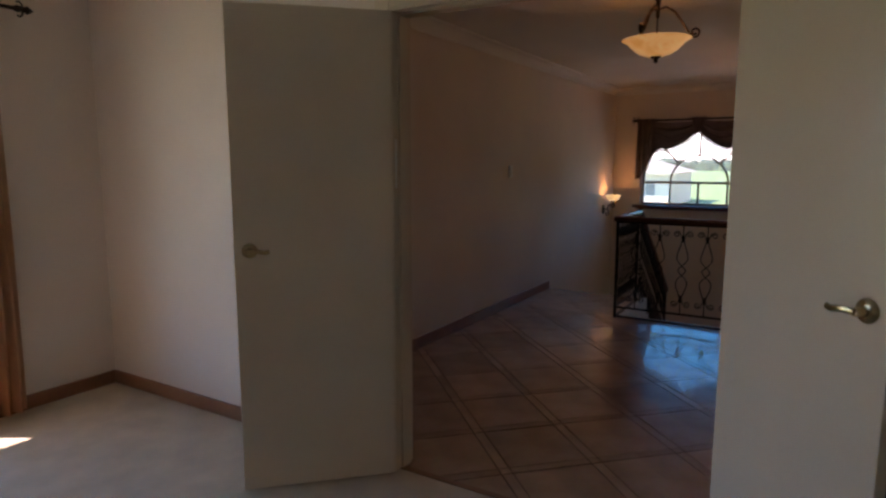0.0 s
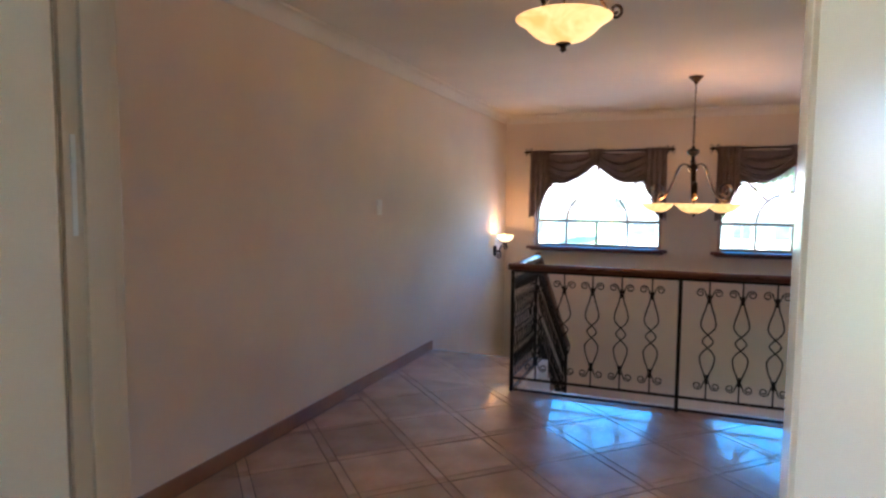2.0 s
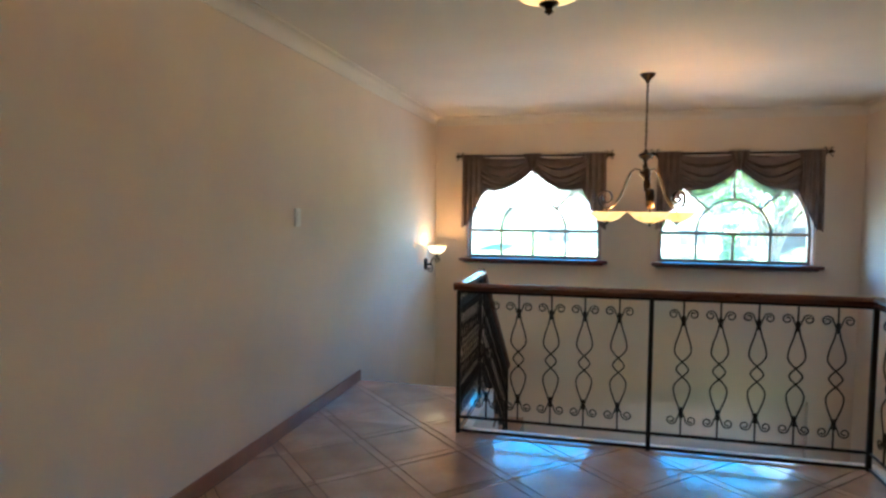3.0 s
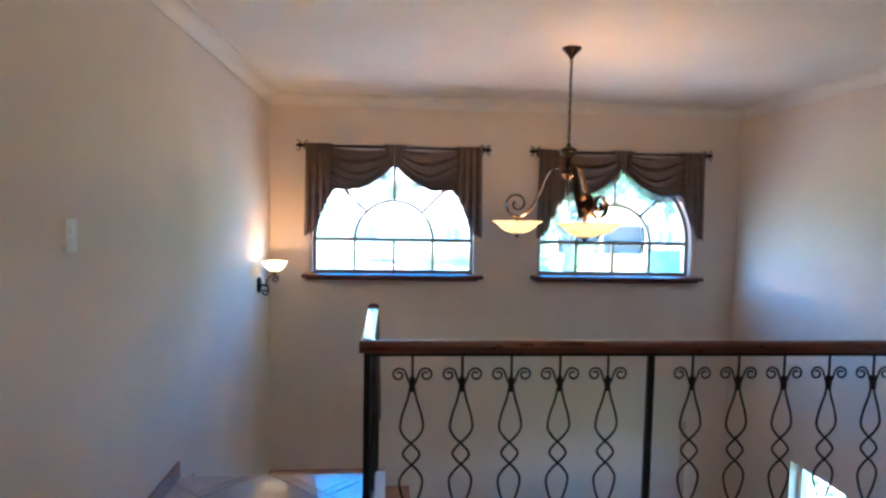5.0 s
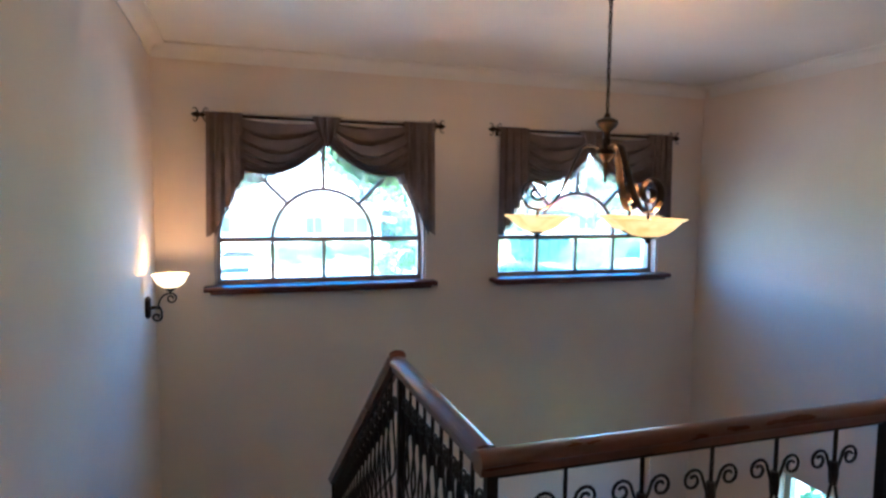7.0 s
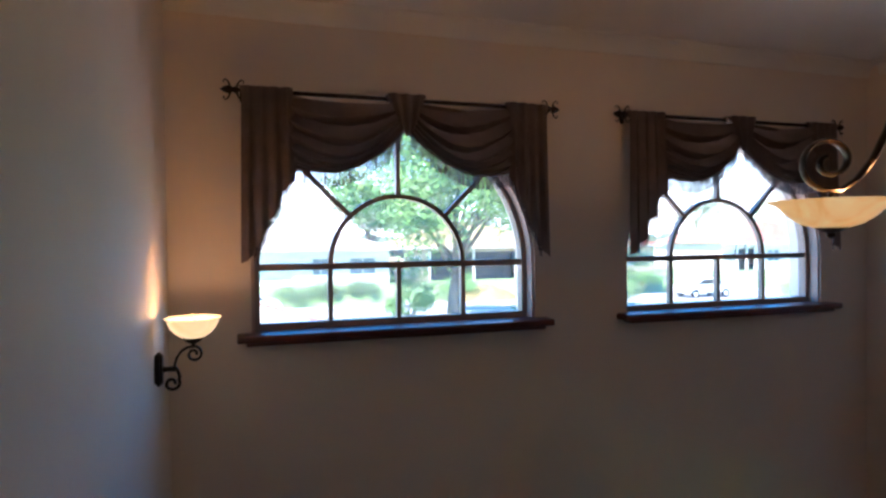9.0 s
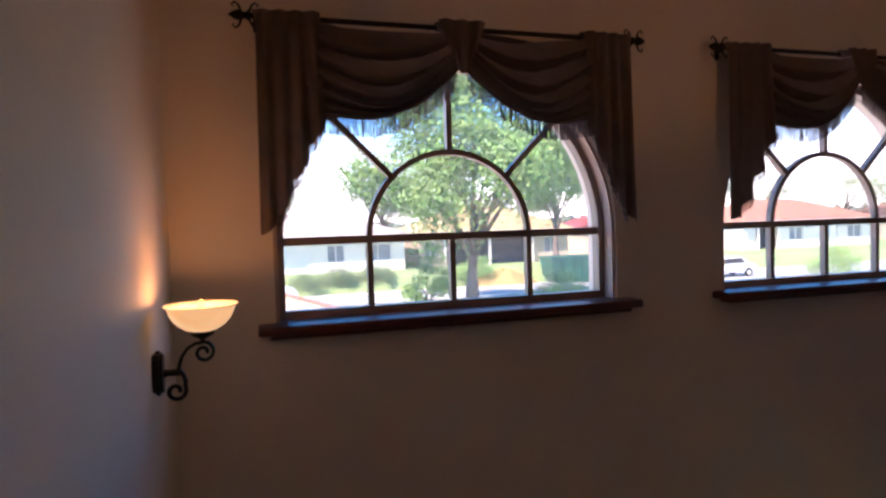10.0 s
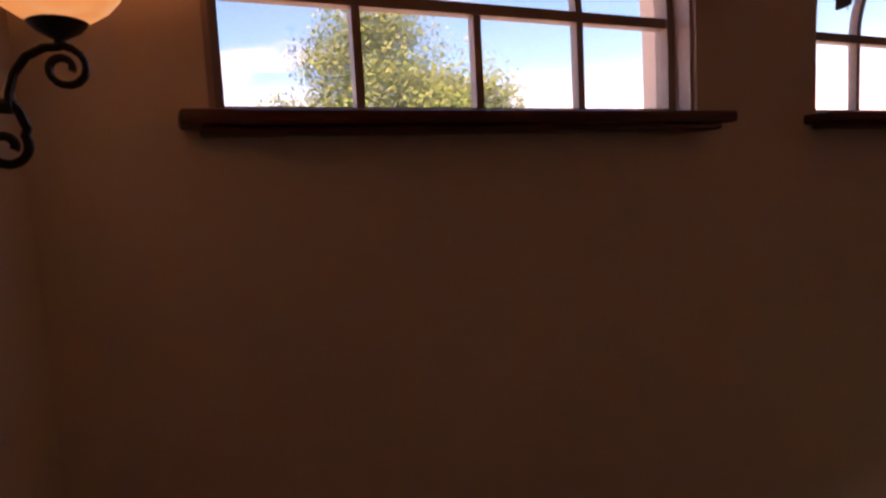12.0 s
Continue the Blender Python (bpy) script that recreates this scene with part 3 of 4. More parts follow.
def arched_window(name, c):
    e = tagged(new(name), "arched window with radial glazing bars and taupe frame", "window", "arched stairwell windows", "structure")
    y0, y1 = GYP - 0.03, GYP + 0.03
    f, rin, bw = 0.045, 0.385, 0.013
    bm = ring_sector(bmesh.new(), c, WZ1, WHW - f, WHW, 0, math.pi, y0, y1, 48)
    box(bm, c - WHW, c - WHW + f, y0, y1, WZ0, WZ1)
    box(bm, c + WHW - f, c + WHW, y0, y1, WZ0, WZ1)
    box(bm, c - WHW + f, c + WHW - f, y0, y1, WZ0, WZ0 + 0.035)
    part("window_frame", bm, FRAME, e, "taupe painted outer frame")
    bm = ring_sector(bmesh.new(), c, WZ1, WHW - 0.016, WHW - 0.001, 0, math.pi, YW + 0.012, y0, 48)
    box(bm, c - WHW + 0.001, c - WHW + 0.016, YW + 0.012, y0, WZ0 + 0.003, WZ1)
    box(bm, c + WHW - 0.016, c + WHW - 0.001, YW + 0.012, y0, WZ0 + 0.003, WZ1)
    part("reveal_lining", bm, LINING, e, "pinkish brown painted lining of the reveal")
    yb0, yb1 = GYP - 0.018, GYP + 0.018
    part("transom", B(c - WHW + f, c + WHW - f, yb0 - 0.006, yb1 + 0.006, WZ1 - 0.018, WZ1 + 0.018, bevel=0.003), FRAME, e)
    part("arch_bar", ring_sector(bmesh.new(), c, WZ1, rin - bw, rin + bw, 0.047, math.pi - 0.047, yb0, yb1, 36), FRAME, e)
    for dx in (-rin, 0, rin):
        part("glazing_bar", B(c + dx - bw, c + dx + bw, yb0, yb1, WZ0 + 0.035, WZ1 - 0.018), FRAME, e)
    for a in (45, 90, 135):
        bm = B(rin + bw, WHW - f, yb0, yb1, -bw, bw)
        bmesh.ops.rotate(bm, verts=bm.verts, matrix=Matrix.Rotation(radians(-a), 3, "Y"))
        bmesh.ops.translate(bm, verts=bm.verts, vec=(c, GYP - GYP, WZ1))
        part("glazing_bar", bm, FRAME, e)
    panes = []
    xsx = [-WHW + f, -rin, 0, rin, WHW - f]
    for p, q in zip(xsx, xsx[1:]):
        panes.append(B(c + p + 0.006, c + q - 0.006, GYP - 0.002, GYP + 0.002, WZ0 + 0.03, WZ1 - 0.012))
    for k in range(4):
        panes.append(ring_sector(bmesh.new(), c, WZ1, rin + 0.006, WHW - f + 0.006, radians(45 * k) + 0.012, radians(45 * k + 45) - 0.012, GYP - 0.002, GYP + 0.002, 12))
    panes.append(prism(bmesh.new(), [(c + (rin - 0.006) * math.cos(math.pi * i / 30), WZ1 + 0.012 + (rin - 0.02) * math.sin(math.pi * i / 30)) for i in range(31)], "y", GYP - 0.002, GYP + 0.002))
    for bm in panes:
        ob = part("pane", bm, GLASS, e)
        ob.visible_shadow = False
    # sill board with rounded nose
    s = 0.872
    bm = B(c - s, c + s, YW - 0.112, YW + 0.08, WZ0 - 0.034, WZ0 + 0.003, bevel=0.009)
    box(bm, c - s + 0.045, c + s - 0.045, YW - 0.085, YW - 0.001, WZ0 - 0.054, WZ0 - 0.034, 0.006)
    part("window_sill", bm, SILLW, e, "dark red-brown varnished wooden sill", smooth=True)
    return e


for i, c in enumerate(WINS):
    arched_window("window_%d" % (i + 1), c)

# ---- valances on rods ----
def sheet(bm, nu, nv, fn, thick=0.006):
    g = [[bm.verts.new(fn(i / nu, j / nv)) for i in range(nu + 1)] for j in range(nv + 1)]
    for j in range(nv):
        for i in range(nu):
            bm.faces.new((g[j][i], g[j][i + 1], g[j + 1][i + 1], g[j + 1][i]))
    bmesh.ops.solidify(bm, geom=bm.faces[:], thickness=thick)
    return bm


def valance(c):
    zr, yr = 2.085, YW - 0.07
    e = thing("curtain_rod", "dark bronze curtain rod with leaf finials", "curtain rod", (c, yr, zr), group="window dressings")
    bm = bmesh.new()
    tube(bm, [(-0.85, 0, 0), (0.85, 0, 0)], 0.011, n=10, ref=(0, 0, 1))
    part("rod", bm, BRONZE, e, smooth=True)
    for s in (1, -1):
        bm = bmesh.new()
        tube(bm, [(s * 0.85, 0, 0), (s * 0.862, 0, 0), (s * 0.872, 0, 0), (s * 0.892, 0, 0), (s * 0.912, 0, 0), (s * 0.932, 0, 0)], 0.02, n=10, ref=(0, 0, 1), taper=lambda t: (0.6, 1.0, 0.6, 1.1, 0.8, 0.15)[round(t * 5)])
        for sg in (1, -1):
            for x0, lean in ((0.855, -1), (0.885, 1)):
                tube(bm, [(s * x0, 0, 0)] + [(s * (x0 + lean * x), 0, sg * z) for x, z in ((0.002, 0.020), (0.010, 0.040), (0.024, 0.050), (0.034, 0.042), (0.028, 0.032))], 0.0052, n=6, taper=lambda t: 1.1 - 0.6 * t)
        part("finial", bm, BRONZE, e, smooth=True)
        bm = bmesh.new()
        tube(bm, [(s * 0.83, 0, 0), (s * 0.83, 0.03, -0.012), (s * 0.83, 0.068, -0.012)], 0.006, n=6, ref=(0, 0, 1))
        box(bm, s * 0.83 - 0.012, s * 0.83 + 0.012, 0.062, 0.0695, -0.045, 0.02)
        part("bracket", bm, BRONZE, e)

    v = thing("swag_valance", "taupe brown fabric swag valance with fringed edge and side tails", "curtain", (c, yr, zr), group="window dressings")
    rnd = random.Random(int(c * 100))
    for s in (1, -1):
        # swag: outer top at 0.62, inner at the middle
        def low(u):
            x = u
            return -0.402 + (0.225 * ((x - 0.38) / 0.62) ** 1.8 if x > 0.38 else 0.04 * ((0.38 - x) / 0.38) ** 2)

        def swag(u, w):
            x = 0.66 - 0.66 * u - 0.04 * (1 - w) * (1 - u) + 0.015 * w * u
            zb = low(u)
            ph = w ** 0.92
            sag = -0.15 * math.sin(math.pi * u) * math.sin(math.pi * ph) * (1 - 0.35 * ph)
            top = -0.006 - 0.034 * math.sin(math.pi * u) ** 0.7
            z = top + (zb - top) * ph + sag * 0.85
            env = 0.25 + 0.75 * math.sin(math.pi * min(1, max(0, u * 0.94 + 0.03)))
            q = (ph * 5.4 + 0.12 * math.sin(5 * u + s)) % 1.0
            fold = (q ** 0.6 if q < 0.78 else (1 - q) / 0.22 * 0.86)
            y = -0.014 - env * 0.098 * fold - 0.02 * math.sin(math.pi * ph)
            return (s * x, y, z)

        part("swag", sheet(bmesh.new(), 44, 72, swag), FABRIC, v, smooth=True)
        bm = bmesh.new()
        for k in range(190):
            u = 0.02 + 0.97 * (k + rnd.uniform(-0.4, 0.4)) / 190
            p = Vector(swag(u, 1.0))
            d = rnd.uniform(-0.006, 0.006)
            tube(bm, [p + Vector((0, 0, 0.006)), p + Vector((d * 0.4, 0.002, -0.035)), p + Vector((d, 0.003, -0.070 - rnd.uniform(0, 0.010)))], 0.0018, n=3, ref=(0, 1, 0))
        edge = [Vector(swag(0.02 + 0.97 * k / 40, 1.0)) + Vector((0, -0.004, 0)) for k in range(41)]
        tube(bm, edge, 0.006, n=6, ref=(0, 1, 0))
        part("fringe", bm, FRINGE, v, "thread fringe along the swag")

        # stepped tail at the outer side
        def tail(u, w):
            steps = 4
            k = min(steps - 1, int(u * steps))
            fr = u * steps - k
            ln = (0.87, 0.80, 0.66, 0.52)[k] - (0.05, 0.13, 0.13, 0.14)[k] * fr ** 1.8
            x = 0.835 - 0.245 * u * (1 + 0.10 * w) + 0.012 * w
            pl = 0.5 - 0.5 * math.cos(2 * math.pi * (u * steps))
            y = -0.024 - 0.034 * pl * (0.55 + 0.45 * w) - 0.01 * w - 0.02 * u
            return (s * x, y, 0.016 - ln * w)

        part("tail", sheet(bmesh.new(), 40, 30, tail), FABRIC, v, "pleated taupe fabric tail", smooth=True)
        bm = bmesh.new()
        for k in range(90):
            u = 0.22 + 0.76 * (k + rnd.uniform(-0.4, 0.4)) / 90
            p = Vector(tail(u, 1.0))
            d = rnd.uniform(-0.004, 0.004)
            tube(bm, [p + Vector((0, 0, 0.004)), p + Vector((d, 0.002, -0.034 - rnd.uniform(0, 0.008)))], 0.0018, n=3, ref=(0, 1, 0))
        part("fringe", bm, FRINGE, v, "thread fringe along the tail")

    # short pleat over the middle of the rod
    def pleat(u, w):
        x = -0.105 + 0.21 * u
        ln = 0.17 + 0.055 * math.sin(math.pi * u)
        x *= 1 - 0.6 * w
        y = -0.052 - 0.020 * (0.5 - 0.5 * math.cos(2 * math.pi * u * 3)) - 0.012 * math.sin(math.pi * w)
        return (x, y, 0.02 - ln * w)

    part("centre_pleat", sheet(bmesh.new(), 24, 14, pleat), FABRIC, v, smooth=True)

    # cloth turned over the rod at the tails and the middle
    for x0, x1 in ((-0.84, -0.59), (-0.10, 0.10), (0.59, 0.84)):
        n = 16
        bm = tube(bmesh.new(), [(x0 + (x1 - x0) * i / n, -0.006, 0.002 + 0.003 * math.sin(i * 1.9)) for i in range(n + 1)], 0.021, 0.026, n=8, ref=(0, 1, 0))
        part("rod_wrap", bm, FABRIC, v, smooth=True)


for c in WINS:
    valance(c)

# ---- lamps ----
BOWL = [(0.001, 0.0), (0.25, 0.03), (0.5, 0.17), (0.70, 0.42), (0.84, 0.68), (0.93, 0.85), (1.07, 0.965), (1.09, 1.0), (1.06, 1.02), (0.91, 0.91), (0.81, 0.75), (0.67, 0.49), (0.47, 0.24), (0.24, 0.1), (0.0005, 0.07)]


def bowl(r, h, at):
    return lathe(bmesh.new(), [(a * r, b * h) for a, b in BOWL], at, 40)


# wall sconce
sc = thing("wall_sconce", "lit alabaster glass bowl sconce on black scrolled bracket", "wall lamp", (0, 7.045, 0.80))
bm = bmesh.new()
outline = [(1.15 * a, 0.74 * b) for a, b in [(-0.028, -0.075), (-0.018, -0.095), (0, -0.102), (0.018, -0.095), (0.028, -0.075), (0.032, 0), (0.028, 0.065), (0.016, 0.085), (0, 0.09), (-0.016, 0.085), (-0.028, 0.065), (-0.032, 0)]]
prism(bm, [(a, b + 0.018) for a, b in outline], "x", 0.0, 0.030)
bmesh.ops.bevel(bm, geom=bm.edges[:], offset=0.009, segments=2, affect="EDGES")
part("back_plate", bm, IRON, sc)
part("boss", tube(bmesh.new(), [(0.024, 0, 0.012), (0.045, 0, 0.012), (0.078, 0, 0.012)], 0.012, 0.012, n=10, taper=lambda t: (1.25, 0.85, 1.0)[round(t * 2)]), IRON, sc, smooth=True)
for dy in (-0.006, 0.006):
    bm = bmesh.new()
    tube(bm, [(x, dy, z) for x, z in [(0.074, 0.006), (0.076, 0.03), (0.084, 0.058), (0.102, 0.084), (0.126, 0.098), (0.148, 0.10)] + spiral(0.150, 0.068, 0.034, 0.01, math.pi / 2, -1.3, 20)], 0.0052, 0.0050, n=8)
    part("upper_arm", bm, IRON, sc, smooth=True)
bm = bmesh.new()
tube(bm, [(x, 0, z) for x, z in [(0.074, 0.022), (0.086, 0.004), (0.094, -0.022)] + spiral(0.064, -0.048, 0.031, 0.011, 0.55, -1.15, 24)], 0.0068, 0.0062, n=8)
part("lower_scroll", bm, IRON, sc, smooth=True)
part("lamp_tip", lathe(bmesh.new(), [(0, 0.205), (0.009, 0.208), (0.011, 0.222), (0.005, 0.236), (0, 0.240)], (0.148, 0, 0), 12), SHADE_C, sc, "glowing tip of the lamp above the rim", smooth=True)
part("cup", lathe(bmesh.new(), [(0, 0.095), (0.008, 0.097), (0.008, 0.11), (0.03, 0.122), (0.042, 0.135), (0.036, 0.138), (0, 0.136)], (0.148, 0, 0), 16), IRON, sc, smooth=True)
SCONCE_BOWL = [(0.001, 0.0), (0.26, 0.015), (0.46, 0.10), (0.66, 0.27), (0.80, 0.47), (0.89, 0.70), (0.93, 0.88), (1.0, 0.95), (1.03, 0.985), (1.0, 1.0), (0.90, 0.93), (0.85, 0.72), (0.76, 0.50), (0.62, 0.31), (0.42, 0.15), (0.0005, 0.06)]
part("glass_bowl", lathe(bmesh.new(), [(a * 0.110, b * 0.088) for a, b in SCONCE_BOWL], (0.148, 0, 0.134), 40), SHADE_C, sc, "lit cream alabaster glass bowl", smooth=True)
bulb(0.148, 7.045, 1.006, SCONCE_W, 0.02)

# semi-flush ceiling lamp
LX, LYY = 1.75, 2.26
cl = thing("ceiling_lamp", "lit amber glass bowl lamp with bronze scroll arms on ceiling", "ceiling lamp", (LX, LYY, ZC))
part("canopy", lathe(bmesh.new(), [(0, 0), (0.065, 0), (0.065, -0.012), (0.045, -0.028), (0.018, -0.04), (0.014, -0.075), (0.024, -0.09), (0.014, -0.105), (0.012, -0.2), (0, -0.2)], n=20), BRONZE, cl, smooth=True)
for k in range(3):
    a = radians(20 + 120 * k)
    pr = [(0.012, -0.15), (0.05, -0.14), (0.10, -0.17), (0.15, -0.24), (0.19, -0.302), (0.218, -0.325)] + spiral(0.221, -0.295, 0.03, 0.009, -math.pi / 2, 1.15, 18)
    bm = bmesh.new()
    tube(bm, [(x * math.cos(a), x * math.sin(a), z) for x, z in pr], 0.007, 0.010, n=8, ref=(-math.sin(a), math.cos(a), 0))
    part("scroll_arm", bm, BRONZE, cl, smooth=True)
part("glass_bowl", bowl(0.190, 0.105, (0, 0, -0.435)), SHADE, cl, "lit amber alabaster glass bowl", smooth=True)
part("finial", lathe(bmesh.new(), [(0, -0.427), (0.03, -0.430), (0.034, -0.439), (0.016, -0.447), (0.012, -0.455), (0.016, -0.463), (0, -0.475)], n=16), BRONZE, cl, smooth=True)
bm = bmesh.new()
tube(bm, [(0, 0, -0.2), (0, 0, -0.43)], 0.006, n=8)
part("rod", bm, BRONZE, cl)
bulb(LX + 0.08, LYY, ZC - 0.30, CEILING_W)
bulb(LX - 0.08, LYY, ZC - 0.30, CEILING_W)

# chandelier
CX, CY = 2.305, 5.51
ch = thing("chandelier", "bronze three-arm chandelier with lit amber glass bowls", "chandelier", (CX, CY, ZC))
part("canopy", lathe(bmesh.new(), [(0, 0), (0.062, 0), (0.062, -0.01), (0.05, -0.022), (0.022, -0.05), (0.012, -0.07), (0, -0.072)], n=20), BRONZE, ch, smooth=True)
bm = bmesh.new()
zz, k = -0.07, 0
while zz > -0.60:
    lk = [(0.009 * math.cos(t), 0.0, 0.017 * math.sin(t)) for t in [2 * math.pi * i / 10 for i in range(11)]]
    if k % 2:
        lk = [(0, x, z) for x, _, z in lk]
    tube(bm, [(x, y, z + zz - 0.012) for x, y, z in lk], 0.0026, n=5, ref=(0, 1, 0) if not k % 2 else (1, 0, 0))
    zz -= 0.027
    k += 1
tube(bm, [(0.004 * math.sin(i), 0.004 * math.cos(i), -0.06 - 0.56 * i / 20) for i in range(21)], 0.003, n=5)
part("chain", bm, BRONZE, ch, smooth=True)
part("hub", lathe(bmesh.new(), [(0, -0.605), (0.012, -0.61), (0.016, -0.63), (0.05, -0.645), (0.056, -0.66), (0.045, -0.68), (0.02, -0.70), (0.014, -0.72), (0.022, -0.75), (0.016, -0.775), (0.042, -0.79), (0.05, -0.81), (0.03, -0.83), (0.012, -0.85), (0.014, -0.90), (0.006, -0.93), (0.009, -0.945), (0, -0.955)], n=20), BRONZE, ch, smooth=True)
RA = 0.33
for az in (33, 153, 273):
    a = radians(az)
    ca, sa = math.cos(a), math.sin(a)
    pr = [(0.02, -0.81), (0.045, -0.775), (0.085, -0.765), (0.12, -0.785), (0.15, -0.84), (0.18, -0.92), (0.215, -1.0), (0.26, -1.06), (0.305, -1.09), (0.345, -1.088)] + spiral(0.335, -1.005, 0.083, 0.018, -1.25, 1.35, 34)
    bm = bmesh.new()
    tube(bm, [(x * ca, x * sa, z) for x, z in pr], 0.0075, 0.021, n=8, ref=(-sa, ca, 0))
    part("arm", bm, BRONZE, ch, "scrolled bronze strap arm", smooth=True)
    g = part("glass_bowl", bowl(0.158, 0.084, (RA * ca, RA * sa, -1.205)), SHADE, ch, "lit amber alabaster glass bowl", smooth=True)
    part("bowl_finial", lathe(bmesh.new(), [(0, -1.190), (0.046, -1.196), (0.044, -1.203), (0.026, -1.212), (0.012, -1.217), (0.012, -1.228), (0, -1.235)], (RA * ca, RA * sa, 0), 14), BRONZE, g, "bronze finial under the bowl", smooth=True)
    bm = bmesh.new()
    tube(bm, [(RA * ca, RA * sa, -1.09), (RA * ca, RA * sa, -1.20)], 0.008, n=8)
    part("stem", bm, BRONZE, ch)
    bulb(CX + RA * ca + 0.055, CY + RA * sa - 0.02, ZC - 1.138, CHAND_W, 0.022)

# ---- light switch, bedroom curtain ----
sw = thing("light_switch", "white plastic double light switch on the wall", "light switch", (0, 3.89, 1.39))
part("plate", B(0, 0.014, -0.038, 0.038, -0.06, 0.06, bevel=0.003), PLASTIC, sw)
for z in (-0.022, 0.022):
    part("rocker", B(0.012, 0.0185, -0.017, 0.017, z - 0.016, z + 0.016, bevel=0.002), PLASTIC, sw)

rodb = thing("curtain_rod", "dark metal curtain rod with finial beside the bedroom window", "curtain rod", (BX0 + 0.09, -1.98, 2.33))
bm = bmesh.new()
tube(bm, [(0, -2.0, 0), (0, 2.0, 0)], 0.011, n=8, ref=(0, 0, 1))
part("rod", bm, BRONZE, rodb, smooth=True)
for s in (1, -1):
    bm = bmesh.new()
    tube(bm, [(0, s * 2.000, 0), (0, s * 2.020, 0), (0, s * 2.040, 0), (0, s * 2.070, 0), (0, s * 2.100, 0)], 0.024, n=10, ref=(0, 0, 1), taper=lambda t: (0.6, 0.9, 0.5, 1.0, 0.15)[round(t * 4)])
    for sg in (1, -1):
        tube(bm, [(0, s * 2.035, 0), (0, s * 2.045, sg * 0.025), (0, s * 2.030, sg * 0.042), (0, s * 2.015, sg * 0.035)], 0.006, n=6, ref=(1, 0, 0))
    part("finial", bm, BRONZE, rodb, smooth=True)
    bm = bmesh.new()
    tube(bm, [(0, s * 1.9, 0), (-0.088, s * 1.9, 0)], 0.006, n=6)
    part("bracket", bm, BRONZE, rodb)


def drape(label, y0, y1):
    cu = thing("bedroom_curtain", label, "curtain", (BX0 + 0.09, (y0 + y1) / 2, 0.03), group="bedroom curtains")
    w = y1 - y0

    def fn(u, v):
        tie = 1 - 0.2 * math.exp(-((v - 0.62) / 0.22) ** 2)
        yy = (y1 if y1 > -0.7 else y0) - (y0 + y1) / 2
        y = (u - 0.5) * w
        y = yy + (y - yy) * tie
        return (0.028 * math.sin(u * 2 * math.pi * 6 + 0.6 * math.sin(4 * v)) * (0.5 + 0.5 * v), y, 2.37 - 2.37 * v)

    part("cloth", sheet(bmesh.new(), 72, 30, fn), PEACH, cu, smooth=True)


drape("peach fabric curtain hanging beside the bedroom window", -0.48, -0.10)
# unseen second curtain, added to filter light at the window's far end
drape("unseen peach curtain added at the far side of the bedroom window", -3.15, -2.3)

bw = tagged(new("window_3"), "white framed bedroom window behind peach curtains", "window", kind="structure")
bm = bmesh.new()
x0, x1 = BX0 - 0.13, BX0 - 0.08
for y0, y1 in ((WY0, WY0 + 0.05), (WY1 - 0.05, WY1)):
    box(bm, x0, x1, y0, y1, 0.35, 2.2)
box(bm, x0, x1, WY0 + 0.05, WY1 - 0.05, 0.35, 0.40)
box(bm, x0, x1, WY0 + 0.05, WY1 - 0.05, 2.15, 2.2)
box(bm, x0, x1, (WY0 + WY1) / 2 - 0.025, (WY0 + WY1) / 2 + 0.025, 0.40, 2.15)
part("window_frame", bm, TRIM, bw)
for y0, y1 in ((WY0 + 0.05, (WY0 + WY1) / 2 - 0.025), ((WY0 + WY1) / 2 + 0.025, WY1 - 0.05)):
    ob = part("pane", B(BX0 - 0.107, BX0 - 0.103, y0, y1, 0.40, 2.15), GLASS, bw)
    ob.visible_shadow = False

# glazed opening low in the stairwell
gw = tagged(new("window_4"), "white framed window beside the entrance below", "window", kind="structure")
bm = bmesh.new()
x0, x1 = XR + 0.08, XR + 0.13
ym = (GY0 + GY1) / 2
for y0, y1 in ((GY0, GY0 + 0.05), (ym - 0.025, ym + 0.025), (GY1 - 0.05, GY1)):
    box(bm, x0, x1, y0, y1, GB, GZ)
for y0, y1 in ((GY0 + 0.05, ym - 0.025), (ym + 0.025, GY1 - 0.05)):
    box(bm, x0, x1, y0, y1, GZ - 0.05, GZ)
    box(bm, x0, x1, y0, y1, GB, GB + 0.07)
    ob = part("pane", B(XR + 0.103, XR + 0.107, y0, y1, GB + 0.07, GZ - 0.05), GLASS, gw)
    ob.visible_shadow = False
part("window_frame", bm, TRIM, gw)

# ---- outdoors ----
ZO = -3.05
bm = bmesh.new()
n = 60


def ground_z(y):
    """The gardens across the street lie on a bank."""
    return ZO - 0.2 + 1.0 * min(1.0, max(0.0, (y - 46.7) / 2.2))


gx = [math.copysign(abs(i / 30 - 1) ** 3, i / 30 - 1) * 1500 for i in range(n + 1)]
gy = sorted(gx + [46.7, 47.8, 48.9])
gv = [[bm.verts.new((x, y, ground_z(y))) for x in gx] for y in gy]
for j in range(len(gy) - 1):
    for i in range(n):
        bm.faces.new((gv[j][i], gv[j][i + 1], gv[j + 1][i + 1], gv[j + 1][i]))
structure("ground", bm, GRASS, "sunlit green lawn and verge round the house", "ground")
structure("road", B(-200, 200, 40.3, 44.6, ZO - 0.3, ZO - 0.14), ASPHALT, "pale grey asphalt street in sun", "road")
bm = B(-200, 200, 40.05, 40.3, ZO - 0.3, ZO - 0.06)
box(bm, -200, 200, 44.6, 44.85, ZO - 0.3, ZO - 0.03)
